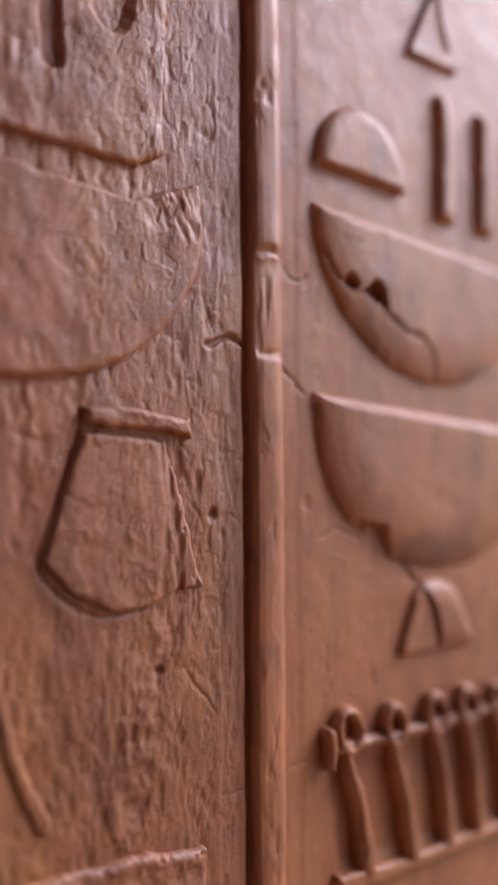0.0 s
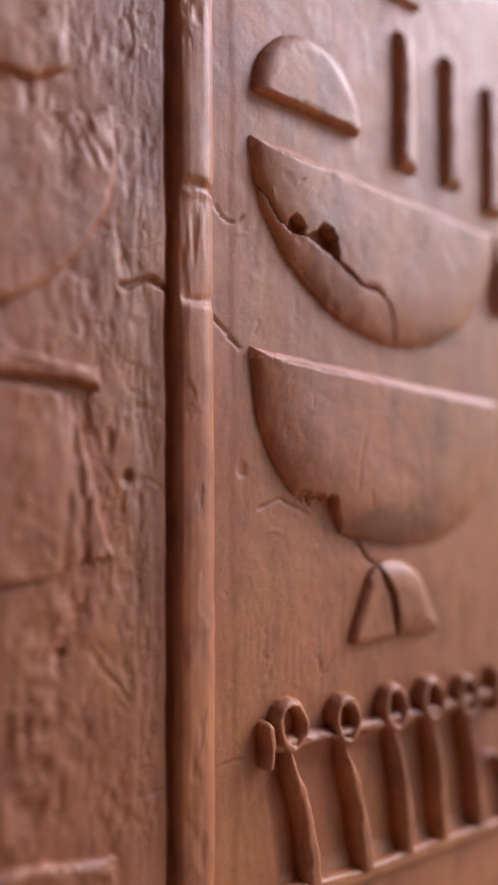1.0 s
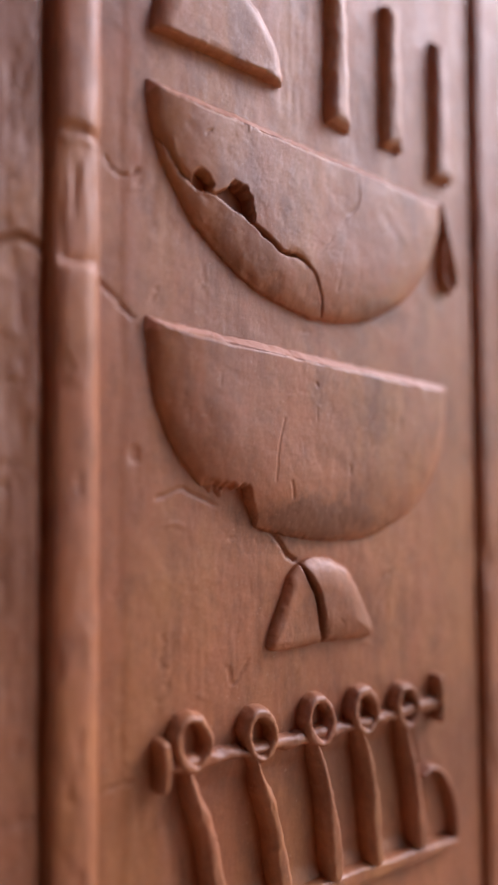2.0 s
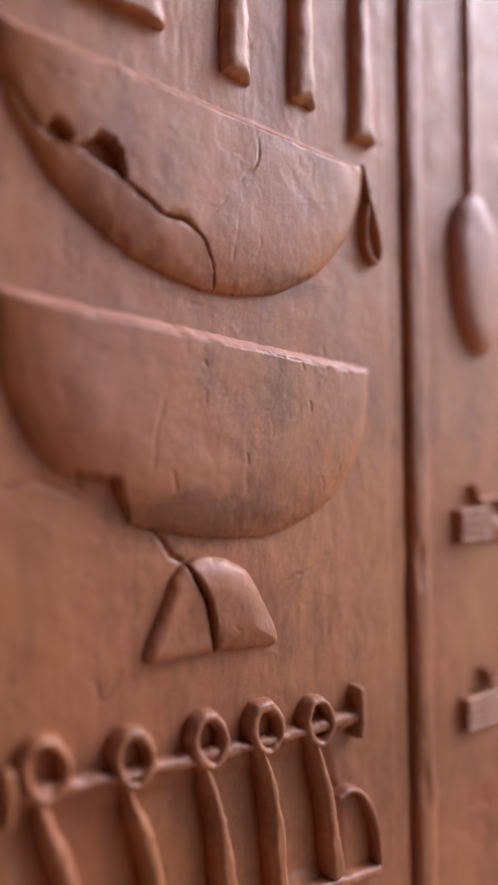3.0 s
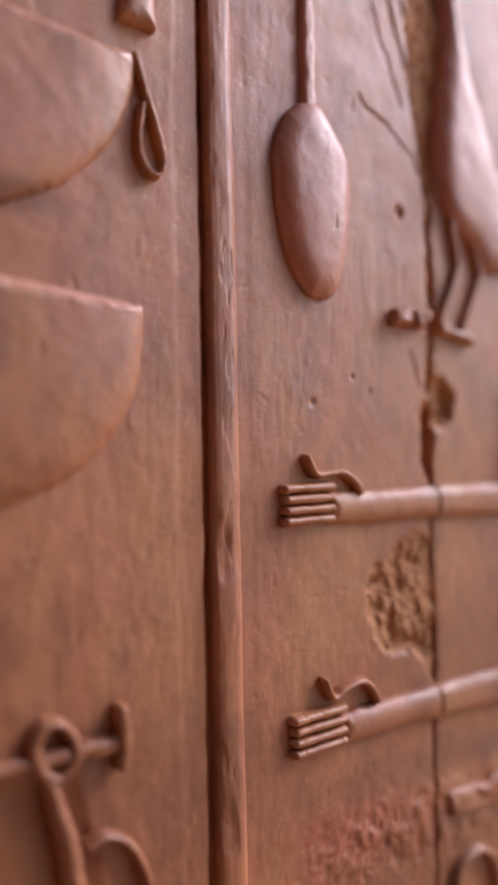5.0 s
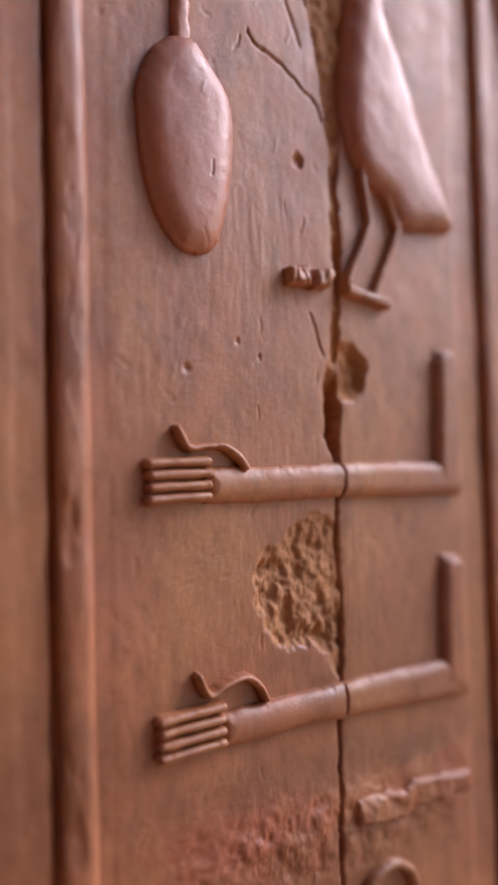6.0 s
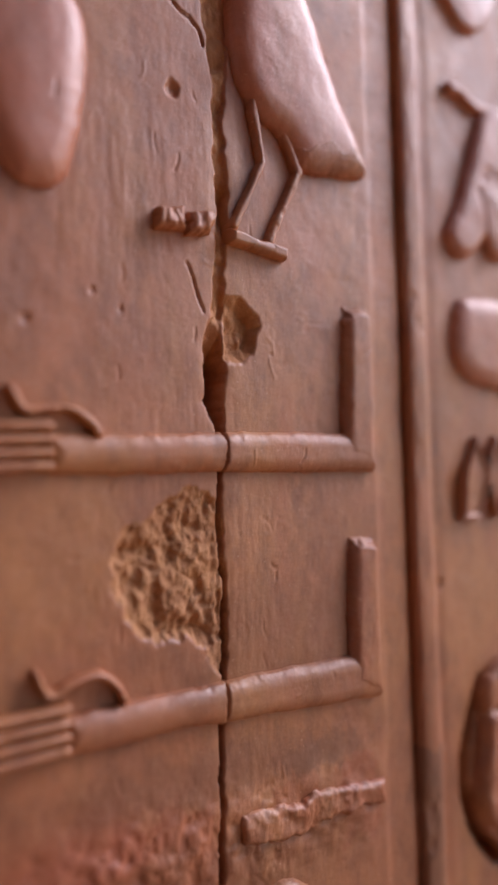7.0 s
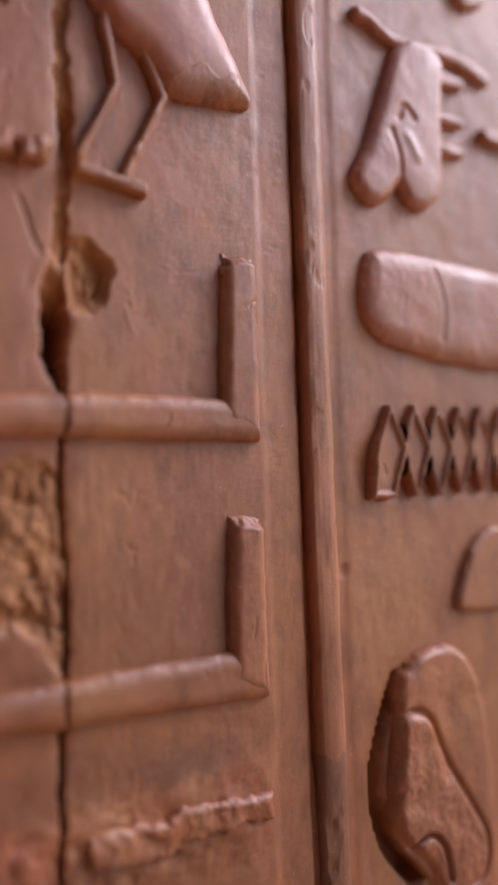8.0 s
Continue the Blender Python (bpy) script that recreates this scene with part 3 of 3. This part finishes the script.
# ---- field of the two baskets ----
def basket_signs():
    s = sign("loaf_hieroglyph", "smooth half-round loaf sign above a basket, pale along its edge", 0.094, 0.736, "loaf signs")
    flat, bow = half_disc(0.0965, 0.738, 0.734, 0.0585, 0.063, False)
    carve("loaf", (0.03, 0.725, 0.16, 0.81), [(flat, 0.0025), (bow, 0.016)], 0.0095, s, STONE)

    s = sign("basket_hieroglyph", "raised basket sign with a crack, a hole and a looped handle", 0.192, 0.557, "basket signs")
    flat, bow = half_disc(0.191, 0.703, 0.685, 0.156, 0.137)
    split = [(0.03, 0.675), (0.052, 0.655), (0.062, 0.642), (0.072, 0.633), (0.095, 0.632), (0.112, 0.622), (0.128, 0.612), (0.146, 0.603),
             (0.166, 0.601), (0.180, 0.590), (0.189, 0.573), (0.194, 0.55)]
    hole = area([(0.086, 0.634), (0.097, 0.641), (0.104, 0.645), (0.115, 0.640), (0.121, 0.619), (0.108, 0.622), (0.094, 0.628)])
    hole_pair = either(hole, area([(0.066, 0.643), (0.076, 0.647), (0.083, 0.640), (0.080, 0.632), (0.070, 0.634)]))
    sx, sz = [p[0] for p in split], [p[1] for p in split]

    def upper(x, z):
        return np.where(x < 0.194, np.minimum(z - np.interp(x, sx, sz), 1), 1.0) + 0.004 * fbm(x, z, 45, 4, 61)

    def fissure(x, z):
        line = stroke([(0.228, 0.682), (0.226, 0.655), (0.212, 0.640), (0.210, 0.62), (0.205, 0.580)], 0.0018)(x + 0.001 * fbm(x, z, 150, 2, 3), z)
        return -0.0008 * np.clip(line / 0.001 + 0.4, 0, 1) * (0.5 + 1.2 * fbm(x, z, 60, 2, 66)) - 0.03 * np.clip(hole_pair(x + 0.003 * fbm(x, z, 140, 2, 8), z + 0.003 * fbm(x, z, 140, 2, 9)) / 0.003, 0, 1)

    carve("bowl", (0.03, 0.545, 0.355, 0.712), [(flat, -0.0105), (bow, 0.05), (upper, 0.0014)], 0.0128, s, STONE, extra=fissure)
    carve("rim", (0.03, 0.66, 0.355, 0.712), [(flat, -0.0105), (lambda x, z: 0.0100 - flat(x, z), 0.0012), (bow, 0.05), (upper, 0.0014)], 0.0133, s, RIM_HIGHLIGHT, "rim with its highlight painted pale", cell=0.0008)
    carve("broken_lip", (0.03, 0.545, 0.2, 0.69), [(bow, 0.05), (lambda x, z: -upper(x, z) - 0.0002 - 0.0009 * np.clip(fbm(x, z, 26, 2, 64) + 0.35, 0, 1), 0.0016)], 0.0118, s, STONE,
          "cracked lower edge of the basket", wear=0.001, extra=lambda x, z: -0.03 * np.clip(hole(x, z) / 0.003, 0, 1))
    loop = stroke([(0.3455, 0.683), (0.3525, 0.662), (0.3615, 0.636), (0.3665, 0.616), (0.3615, 0.605), (0.3515, 0.610), (0.3475, 0.628), (0.3505, 0.652)], 0.0056)
    carve("handle", (0.335, 0.596, 0.376, 0.69), [(loop, 0.0026)], 0.0075, s, STONE, "small looped handle", cell=0.0008)

    s = sign("basket_hieroglyph", "raised basket sign with a sharp pale rim, chipped underneath", 0.192, 0.39, "basket signs")
    flat, bow = half_disc(0.193, 0.541, 0.514, 0.158, 0.146, full=2.35)
    notch = area([(0.078, 0.432), (0.090, 0.431), (0.102, 0.428), (0.113, 0.429), (0.121, 0.415), (0.126, 0.394), (0.118, 0.385), (0.096, 0.398), (0.080, 0.414)])
    carve("bowl", (0.03, 0.375, 0.355, 0.55), [(flat, -0.0095), (bow, 0.055)], 0.0135, s, STONE,
          extra=lambda x, z: -0.03 * np.clip((x - 0.083) / 0.026, 0.12, 1) * np.clip(0.7 + fbm(x, z, 90, 3, 65), 0, 1) * np.clip(notch(x + 0.004 * fbm(x, z, 110, 3, 6, 2, 0.3), z + 0.003 * fbm(x, z, 150, 2, 5, 2, 0.4)) / 0.004, 0, 1)
          - 0.0006 * np.clip(stroke([(0.146, 0.476), (0.140, 0.455), (0.138, 0.43)], 0.0012)(x, z) / 0.0006 + 0.4, 0, 1))
    carve("rim", (0.03, 0.49, 0.355, 0.55), [(flat, -0.0095), (lambda x, z: 0.0092 - flat(x, z), 0.0012), (bow, 0.055)], 0.0141, s, RIM_HIGHLIGHT, "sharp rim with its highlight painted pale", cell=0.0008)

    s = sign("loaf_hieroglyph", "half-round loaf sign cracked from top to bottom", 0.194, 0.3, "loaf signs")
    shape = area([(0.138, 0.303), (0.146, 0.331), (0.158, 0.356), (0.172, 0.368), (0.190, 0.370), (0.208, 0.365), (0.224, 0.352), (0.236, 0.331), (0.246, 0.300), (0.19, 0.3015)])
    crack = [(0.190, 0.29), (0.190, 0.307), (0.183, 0.341), (0.168, 0.366), (0.155, 0.38)]
    floor_edge = above(0.3025, -0.03, 0.14)
    carve("broken_piece", (0.13, 0.295, 0.26, 0.375), [(shape, 0.009), (floor_edge, 0.004), (left_of([(x - 0.0012, z) for x, z in crack]), 0.002)], 0.0066, s, cell=0.0009)
    carve("broken_piece", (0.13, 0.295, 0.26, 0.375), [(shape, 0.024), (floor_edge, 0.004), (right_of([(x + 0.0012, z) for x, z in crack]), 0.0015)], 0.0105, s, cell=0.0009)

    # three upright strokes
    for x, z0, z1, lean in ((0.2015, 0.720, 0.846, 0.003), (0.268, 0.719, 0.846, 0.002), (0.3345, 0.707, 0.838, 0.002)):
        s = sign("stroke_hieroglyph", "upright stroke sign in brown sandstone, wider at its foot", x + 0.011, z0, "upright strokes")
        bar = area([(x, z0), (x + 0.027, z0 - 0.001), (x + 0.0225, z1), (x + lean, z1)], False)
        carve("stroke", (x - 0.004, z0 - 0.006, x + 0.03, z1 + 0.004), [(bar, 0.011)], 0.0088, s, STONE, cell=0.001, wear=0.0012)

    s = sign("peak_hieroglyph", "pointed sign with slanting sides, high on the wall", 0.2, 0.87)
    tri = area([(0.158, 0.873), (0.236, 0.876), (0.262, 0.94), (0.268, 1.0), (0.222, 1.0), (0.186, 0.925)], False)
    carve("body", (0.15, 0.868, 0.275, 1.0), [(tri, 0.004)], 0.0062, s)
    carve("inner_stroke", (0.195, 0.89, 0.24, 0.995), [(stroke([(0.221, 0.897), (0.209, 0.93), (0.206, 0.985)], 0.008), 0.003)], 0.0032, s, base=0.0055)


basket_signs()


def knotted_row():
    """Loops on a rail, each with a hanging tail, on a base line."""
    s = sign("knot_hieroglyph", "rail of five knotted loops with hanging tails over a base line", 0.2, 0.11, category="hieroglyph")
    carve("rail", (0.045, 0.215, 0.335, 0.255), [(stroke([(0.050, 0.2415), (0.12, 0.2365), (0.2, 0.2325), (0.33, 0.2290)], 0.0115, smooth=False), 0.005)], 0.0085, s, STONE, wear=0.0014, extra=lambda x, z: 0.0016 * fbm(x, z, 70, 3, 29))
    for x, z0, z1 in ((0.0435, 0.227, 0.260), (0.3275, 0.2135, 0.2535)):
        carve("end_peg", (x - 0.008, z0 - 0.006, x + 0.012, z1 + 0.006), [(stroke([(x + 0.001, z0 + 0.003), (x + 0.003, (z0 + z1) / 2), (x + 0.001, z1 - 0.003)], 0.009), 0.0032)], 0.012, s, cell=0.0008)
    for x, z, foot_x, foot_z in ((0.064, 0.274, 0.090, 0.131), (0.122, 0.2665, 0.147, 0.127), (0.180, 0.2645, 0.2, 0.1245), (0.230, 0.2615, 0.2455, 0.1215), (0.2815, 0.2555, 0.3005, 0.1185)):
        ring = stroke([(x - 0.004, z - 0.005), (x + 0.006, z - 0.0045), (x + 0.0145, z - 0.014), (x + 0.016, z - 0.027), (x + 0.006, z - 0.037), (x - 0.005, z - 0.030), (x - 0.009, z - 0.016)], 0.0092, closed=True)
        carve("loop", (x - 0.016, z - 0.048, x + 0.026, z + 0.006), [(ring, 0.0042)], 0.0112, s, wear=0.0009, cell=0.0008, seed=int(x * 1000))
        tail = stroke([(x - 0.004, z - 0.028), (x + 0.005, z - 0.055), ((x + foot_x) / 2 + 0.003, (z + foot_z) / 2 - 0.015), (foot_x, foot_z)], 0.0078, 0.0185)
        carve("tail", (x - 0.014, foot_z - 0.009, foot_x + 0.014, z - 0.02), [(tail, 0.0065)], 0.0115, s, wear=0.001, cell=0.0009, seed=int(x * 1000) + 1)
    base = area([(0.052, 0.138), (0.14, 0.1255), (0.23, 0.1195), (0.352, 0.1075), (0.352, 0.096), (0.23, 0.106), (0.14, 0.112), (0.052, 0.122)], False)
    carve("base_line", (0.045, 0.085, 0.36, 0.145), [(base, 0.003)], 0.0095, s)
    arc = stroke([(0.305, 0.172), (0.318, 0.175), (0.335, 0.163), (0.346, 0.137), (0.349, 0.108)], 0.0062)
    carve("rounded_end", (0.295, 0.1, 0.358, 0.185), [(arc, 0.0028)], 0.0105, s, STONE, "curved end piece", cell=0.0009)


knotted_row()


# ---- field of the joint: mace, bird and two arms ----
def mace_sign():
    s = sign("mace_hieroglyph", "pear-headed mace sign with a thin upright shaft, rounded", 0.505, 0.538)
    head = area([(0.491, 0.694), (0.474, 0.678), (0.464, 0.650), (0.4635, 0.630), (0.466, 0.604), (0.473, 0.572), (0.483, 0.551), (0.498, 0.539),
                 (0.516, 0.539), (0.529, 0.552), (0.539, 0.590), (0.543, 0.630), (0.539, 0.660), (0.522, 0.682), (0.509, 0.696)])
    carve("head", (0.455, 0.53, 0.545, 0.70), [(head, 0.018)], 0.0105, s, PINK, dome=0.004, dome_width=0.034)
    shaft = area([(0.4925, 0.685), (0.5075, 0.685), (0.5065, 1.05), (0.4945, 1.05)], False)
    carve("shaft", (0.488, 0.682, 0.51, 1.05), [(shaft, 0.005)], 0.0062, s, PINK)


mace_sign()


def bird_sign():
    s = sign("bird_hieroglyph", "tall standing bird sign with a long folded wing and thin legs", 0.7, 0.53)
    body = area([(0.668, 0.80), (0.659, 0.75), (0.654, 0.70), (0.655, 0.662), (0.668, 0.632), (0.698, 0.612), (0.716, 0.592), (0.750, 0.593), (0.784, 0.600),
                 (0.776, 0.625), (0.758, 0.655), (0.743, 0.69), (0.727, 0.73), (0.708, 0.77), (0.690, 0.83), (0.684, 0.90), (0.672, 0.93), (0.66, 0.92), (0.668, 0.86)])
    tail = above(0.614, 0.12, 0.74)
    carve("body", (0.645, 0.585, 0.79, 0.94), [(body, 0.018)], 0.0115, s, PINK, dome=0.003, dome_width=0.036)
    carve("tail", (0.69, 0.58, 0.79, 0.64), [(body, 0.018), (lambda x, z: -tail(x, z) - 0.001 + 0.012 * fbm(x, z, 45, 3, 3), 0.001)], 0.0116, s, RED, "reddish tail tip", dome=0.003, dome_width=0.036, dome_on=body)
    for a, b, c in (((0.671, 0.634), (0.679, 0.589), (0.6525, 0.536)), ((0.700, 0.617), (0.713, 0.588), (0.683, 0.528))):
        carve("leg", (min(a[0], c[0]) - 0.01, c[1] - 0.006, b[0] + 0.01, a[1] + 0.008), [(stroke([a, b, c], 0.0085, 0.007, smooth=False), 0.003)], 0.0075, s, STONE, cell=0.0009)
    carve("foot_line", (0.642, 0.505, 0.71, 0.545), [(area([(0.648, 0.5345), (0.675, 0.530), (0.7, 0.5265), (0.699, 0.5155), (0.675, 0.519), (0.648, 0.523)], False), 0.003)], 0.0095, s, cell=0.0009)
    s = sign("perch_hieroglyph", "short broken base line with two knobs, beside the joint", 0.612, 0.524)
    for x0, x1 in ((0.5885, 0.611), (0.6135, 0.633)):
        carve("knob", (x0 - 0.005, 0.517, x1 + 0.005, 0.548), [(area([(x0, 0.5245), (x0, 0.5405), (x1, 0.5435), (x1, 0.5265)], False), 0.004)], 0.011, s, cell=0.0008, wear=0.0018, seed=int(x0 * 1000), extra=lambda x, z: 0.003 * fbm(x, z, 110, 3, 12, 1.5, 0.6))


bird_sign()


def arm_sign(z_finger, fingers, thumb, upper_z, top_z, bottom_z, seed, upper_mat, label):
    x0, x1 = fingers
    s = sign("reach_hieroglyph", label, 0.63, z_finger, "arm signs")
    for i in range(4):
        z = z_finger + 0.0042 + i * 0.0083
        carve("finger", (x0 - 0.006, z - 0.009, x1 + 0.006, z + 0.009), [(stroke([(x0 + 0.0035 - 0.001 * abs(i - 1.5), z), ((x0 + x1) / 2, z + 0.0005), (x1 - 0.002, z + 0.0006)], 0.0086), 0.0036)], 0.0098, s, cell=0.0008, seed=seed + i, wear=0.0003)
    lip_l = left_of([(x + 0.0012, z) for x, z in zip(LIP_L, LIP_Z)])
    lip_r = right_of([(x - 0.0008, z) for x, z in zip(LIP_R, LIP_Z)])
    fore = both(lambda x, z: top_z(x) - z, lambda x, z: z - bottom_z(x), lambda x, z: x - x1 + 0.004)
    carve("forearm", (x1 - 0.006, z_finger - 0.012, 0.645, z_finger + 0.045), [(fore, 0.013), (lip_l, 0.0012)], 0.0092, s, seed=seed + 7, cell=0.001)
    carve("forearm", (0.63, z_finger - 0.026, 0.79, z_finger + 0.045), [(fore, 0.012), (left_of([(0.7835, -1), (0.7835, 1)]), 0.004), (lip_r, 0.0012)], 0.0092, s, seed=seed + 8, cell=0.001)
    carve("thumb", (thumb[0][0] - 0.008, z_finger + 0.02, thumb[-1][0] + 0.01, thumb[0][1] + 0.008), [(stroke(thumb, 0.0055, 0.0075), 0.003)], 0.0095, s, cell=0.0008, seed=seed + 9)
    ux = 0.751
    up = area([(ux, bottom_z(ux) + 0.012), (ux + 0.004, upper_z), (ux + 0.034, upper_z - 0.002), (ux + 0.033, bottom_z(ux + 0.026) + 0.002)], False)
    carve("upper_arm", (ux - 0.006, z_finger - 0.02, ux + 0.042, upper_z + 0.006), [(up, 0.009)], 0.0098, s, upper_mat, "upright end of the arm, chipped on top", extra=lambda x, z: -0.006 * np.clip((z - upper_z + 0.013 + 0.006 * fbm(x, z, 60, 2, seed)) / 0.004, 0, 1) * (0.6 + fbm(x, z, 130, 3, seed + 2)), cell=0.001, wear=0.0008, seed=seed + 10)


arm_sign(0.358, (0.465, 0.514), [(0.489, 0.411), (0.497, 0.398), (0.510, 0.3985), (0.526, 0.3985), (0.538, 0.392), (0.545, 0.383)], 0.490,
         lambda x: 0.3835 + 0.002 * np.clip((x - 0.55) / 0.1, 0, 1), lambda x: 0.3565 - 0.004 * np.clip((x - 0.6) / 0.18, 0, 1), 70, STONE,
         "outstretched arm sign with four straight ridges, cut by the joint")
arm_sign(0.183, (0.470, 0.522), [(0.502, 0.237), (0.510, 0.223), (0.524, 0.228), (0.541, 0.230), (0.553, 0.222), (0.559, 0.211)], 0.302,
         lambda x: 0.2085 + 0.0 * x, lambda x: 0.182 - 0.012 * np.clip((x - 0.6) / 0.18, 0, 1), 90, RED,
         "outstretched arm sign with red paint traces, cut by the joint")


def low_signs():
    s = sign("band_hieroglyph", "bruised low band sign with red paint traces", 0.72, 0.08)
    band = area([(0.648, 0.112), (0.7, 0.108), (0.71, 0.115), (0.785, 0.103), (0.786, 0.084), (0.72, 0.088), (0.7, 0.082), (0.648, 0.090)], False)
    carve("band", (0.64, 0.07, 0.795, 0.125), [(band, 0.005)], 0.0065, s, RED, wear=0.0022, extra=lambda x, z: 0.003 * fbm(x, z, 80, 4, 77))
    s = sign("ring_hieroglyph", "rounded ring sign at the foot of the field", 0.685, 0.0)
    ring = stroke([(0.653, -0.02), (0.652, 0.03), (0.668, 0.048), (0.69, 0.049), (0.708, 0.03), (0.714, -0.02)], 0.010)
    carve("ring", (0.64, -0.03, 0.725, 0.06), [(ring, 0.004)], 0.009, s)


low_signs()


# ---- last field ----
def last_signs():
    s = sign("hide_hieroglyph", "hide sign with a hooked tail and two rounded lobes, worn", 0.94, 0.545)
    body = area([(0.931, 0.688), (0.918, 0.655), (0.906, 0.622), (0.895, 0.594), (0.880, 0.568), (0.889, 0.551), (0.906, 0.547), (0.922, 0.556), (0.931, 0.566),
                 (0.940, 0.555), (0.956, 0.551), (0.975, 0.560), (0.986, 0.585), (0.987, 0.63), (0.990, 0.665), (0.990, 0.694), (0.955, 0.704)])
    carve("hide", (0.87, 0.54, 0.995, 0.71), [(body, 0.011)], 0.009, s, PINK, dome=0.0016,
          extra=lambda x, z: -0.0022 * np.clip(stroke([(0.930, 0.625), (0.938, 0.636), (0.948, 0.628)], 0.009)(x, z) / 0.004, 0, 1)
          - 0.002 * np.clip(stroke([(0.931, 0.566), (0.930, 0.59), (0.922, 0.612)], 0.009)(x, z) / 0.005, 0, 1) + 0.0012 * np.clip(stroke([(0.94, 0.61), (0.95, 0.596)], 0.016)(x, z) / 0.008, 0, 1))
    carve("hook", (0.885, 0.67, 1.06, 0.72), [(stroke([(0.893, 0.706), (0.905, 0.705), (0.930, 0.695), (0.965, 0.697), (1.005, 0.700), (1.05, 0.69)], 0.012, 0.014), 0.005)], 0.0078, s, PINK)
    for z, w in ((0.676, 0.02), (0.640, 0.016), (0.612, 0.016)):
        carve("bar", (0.97, z - 0.015, 1.03, z + 0.015), [(stroke([(0.984, z), (1.012, z + 0.001)], w * 0.7), 0.004)], 0.007, s, PINK)

    s = sign("bread_hieroglyph", "long rounded loaf sign lying level, smooth and pinkish", 0.99, 0.416)
    loaf = area([(0.905, 0.511), (0.891, 0.500), (0.885, 0.473), (0.890, 0.448), (0.911, 0.433), (0.976, 0.421), (1.06, 0.416), (1.13, 0.425), (1.15, 0.465), (1.13, 0.5), (1.06, 0.508), (0.965, 0.513)])
    carve("loaf", (0.878, 0.41, 1.16, 0.52), [(loaf, 0.018)], 0.0095, s, PINK, wear=0.0011, dome=0.0012, extra=lambda x, z: -0.0012 * np.clip(stroke([(0.965, 0.50), (0.976, 0.47), (0.972, 0.44)], 0.005)(x, z) / 0.0025, 0, 1))

    s = sign("water_hieroglyph", "zigzag water sign with sharp teeth in brown sandstone", 1.0, 0.303)
    half = 0.01375
    for i in range(9):
        c = 0.911 + 2 * half * i
        left = (c - 0.024, 0.306) if i == 0 else (c - 0.004, 0.306)
        tooth = area([(c - 0.0015, 0.384), (c + 0.0015, 0.384), (c + half + 0.005, 0.348), (c + 0.003, 0.306), left, (c - half - 0.005, 0.348)], False)
        carve("tooth", (left[0] - 0.006, 0.298, c + half + 0.006, 0.39), [(tooth, 0.004)], 0.0078, s, cell=0.0008, seed=20 + i, wear=0.0008,
              extra=lambda x, z, tooth=tooth: -0.0035 * np.clip((tooth(x, z) - 0.0042) / 0.0025, 0, 1))

    s = sign("loaf_hieroglyph", "small half-round loaf sign beneath the zigzag sign", 1.02, 0.195, "loaf signs")
    small = area([(0.982, 0.206), (0.988, 0.235), (1.004, 0.262), (1.03, 0.276), (1.055, 0.268), (1.072, 0.24), (1.078, 0.203), (1.03, 0.2)])
    carve("loaf", (0.975, 0.19, 1.085, 0.285), [(small, 0.006)], 0.0075, s)

    s = sign("bolt_hieroglyph", "small crossed sign at the edge of the field", 1.06, 0.63)
    carve("bar", (1.035, 0.625, 1.12, 0.65), [(stroke([(1.045, 0.637), (1.11, 0.634)], 0.014), 0.004)], 0.009, s, PINK)

    for pts in ([(0.874, 0.90), (0.875, 0.822), (0.889, 0.787), (0.918, 0.767), (0.944, 0.778), (0.962, 0.815), (0.968, 0.90)],
                [(1.0, 0.90), (1.0, 0.80), (1.008, 0.763), (1.03, 0.751), (1.06, 0.772), (1.075, 0.82), (1.075, 0.90)]):
        s = sign("pot_hieroglyph", "round-bottomed pot sign high in the last field", (pts[0][0] + pts[-1][0]) / 2, pts[3][1], "pot signs")
        carve("pot", (pts[0][0] - 0.01, 0.74, pts[-1][0] + 0.01, 0.91), [(area(pts), 0.006)], 0.0065, s, PINK, dome=0.0025)

    # plain rounded head-cloth shape in one mesh
    cloth = area([(0.928, 0.001), (0.904, 0.03), (0.895, 0.06), (0.900, 0.10), (0.903, 0.13), (0.907, 0.158), (0.930, 0.177), (0.960, 0.181), (0.988, 0.165), (1.003, 0.13), (1.010, 0.09),
                  (1.014, 0.02), (1.01, -0.03), (0.96, -0.03)])
    inner = area([(0.898, 0.045), (0.892, 0.09), (0.902, 0.125), (0.918, 0.134), (0.936, 0.125), (0.948, 0.10), (0.960, 0.078), (0.985, 0.04), (1.0, 0.01), (0.99, -0.02), (0.95, -0.02), (0.93, 0.01)])
    neck = stroke([(0.915, 0.03), (0.930, 0.034), (0.944, 0.022), (0.952, -0.008)], 0.007)

    def relief(x, z):
        d = inner(x, z)
        return -0.0045 * np.exp(-(d / 0.0028) ** 2) + 0.0035 * rounded(d, 0.02) * (d > 0) - 0.006 * np.clip(neck(x, z) / 0.003, 0, 1) + 0.0022 * fbm(x, z, 70, 4, 88) * np.clip(d / 0.006, 0, 1)

    ob = carve("headcloth_hieroglyph", (0.875, -0.04, 1.02, 0.19), [(cloth, 0.008)], 0.0115, None, RED, extra=relief, wear=0.0014)
    tagged(ob, "rounded head-cloth sign in reddish sandstone, deeply cut", "hieroglyph")


last_signs()
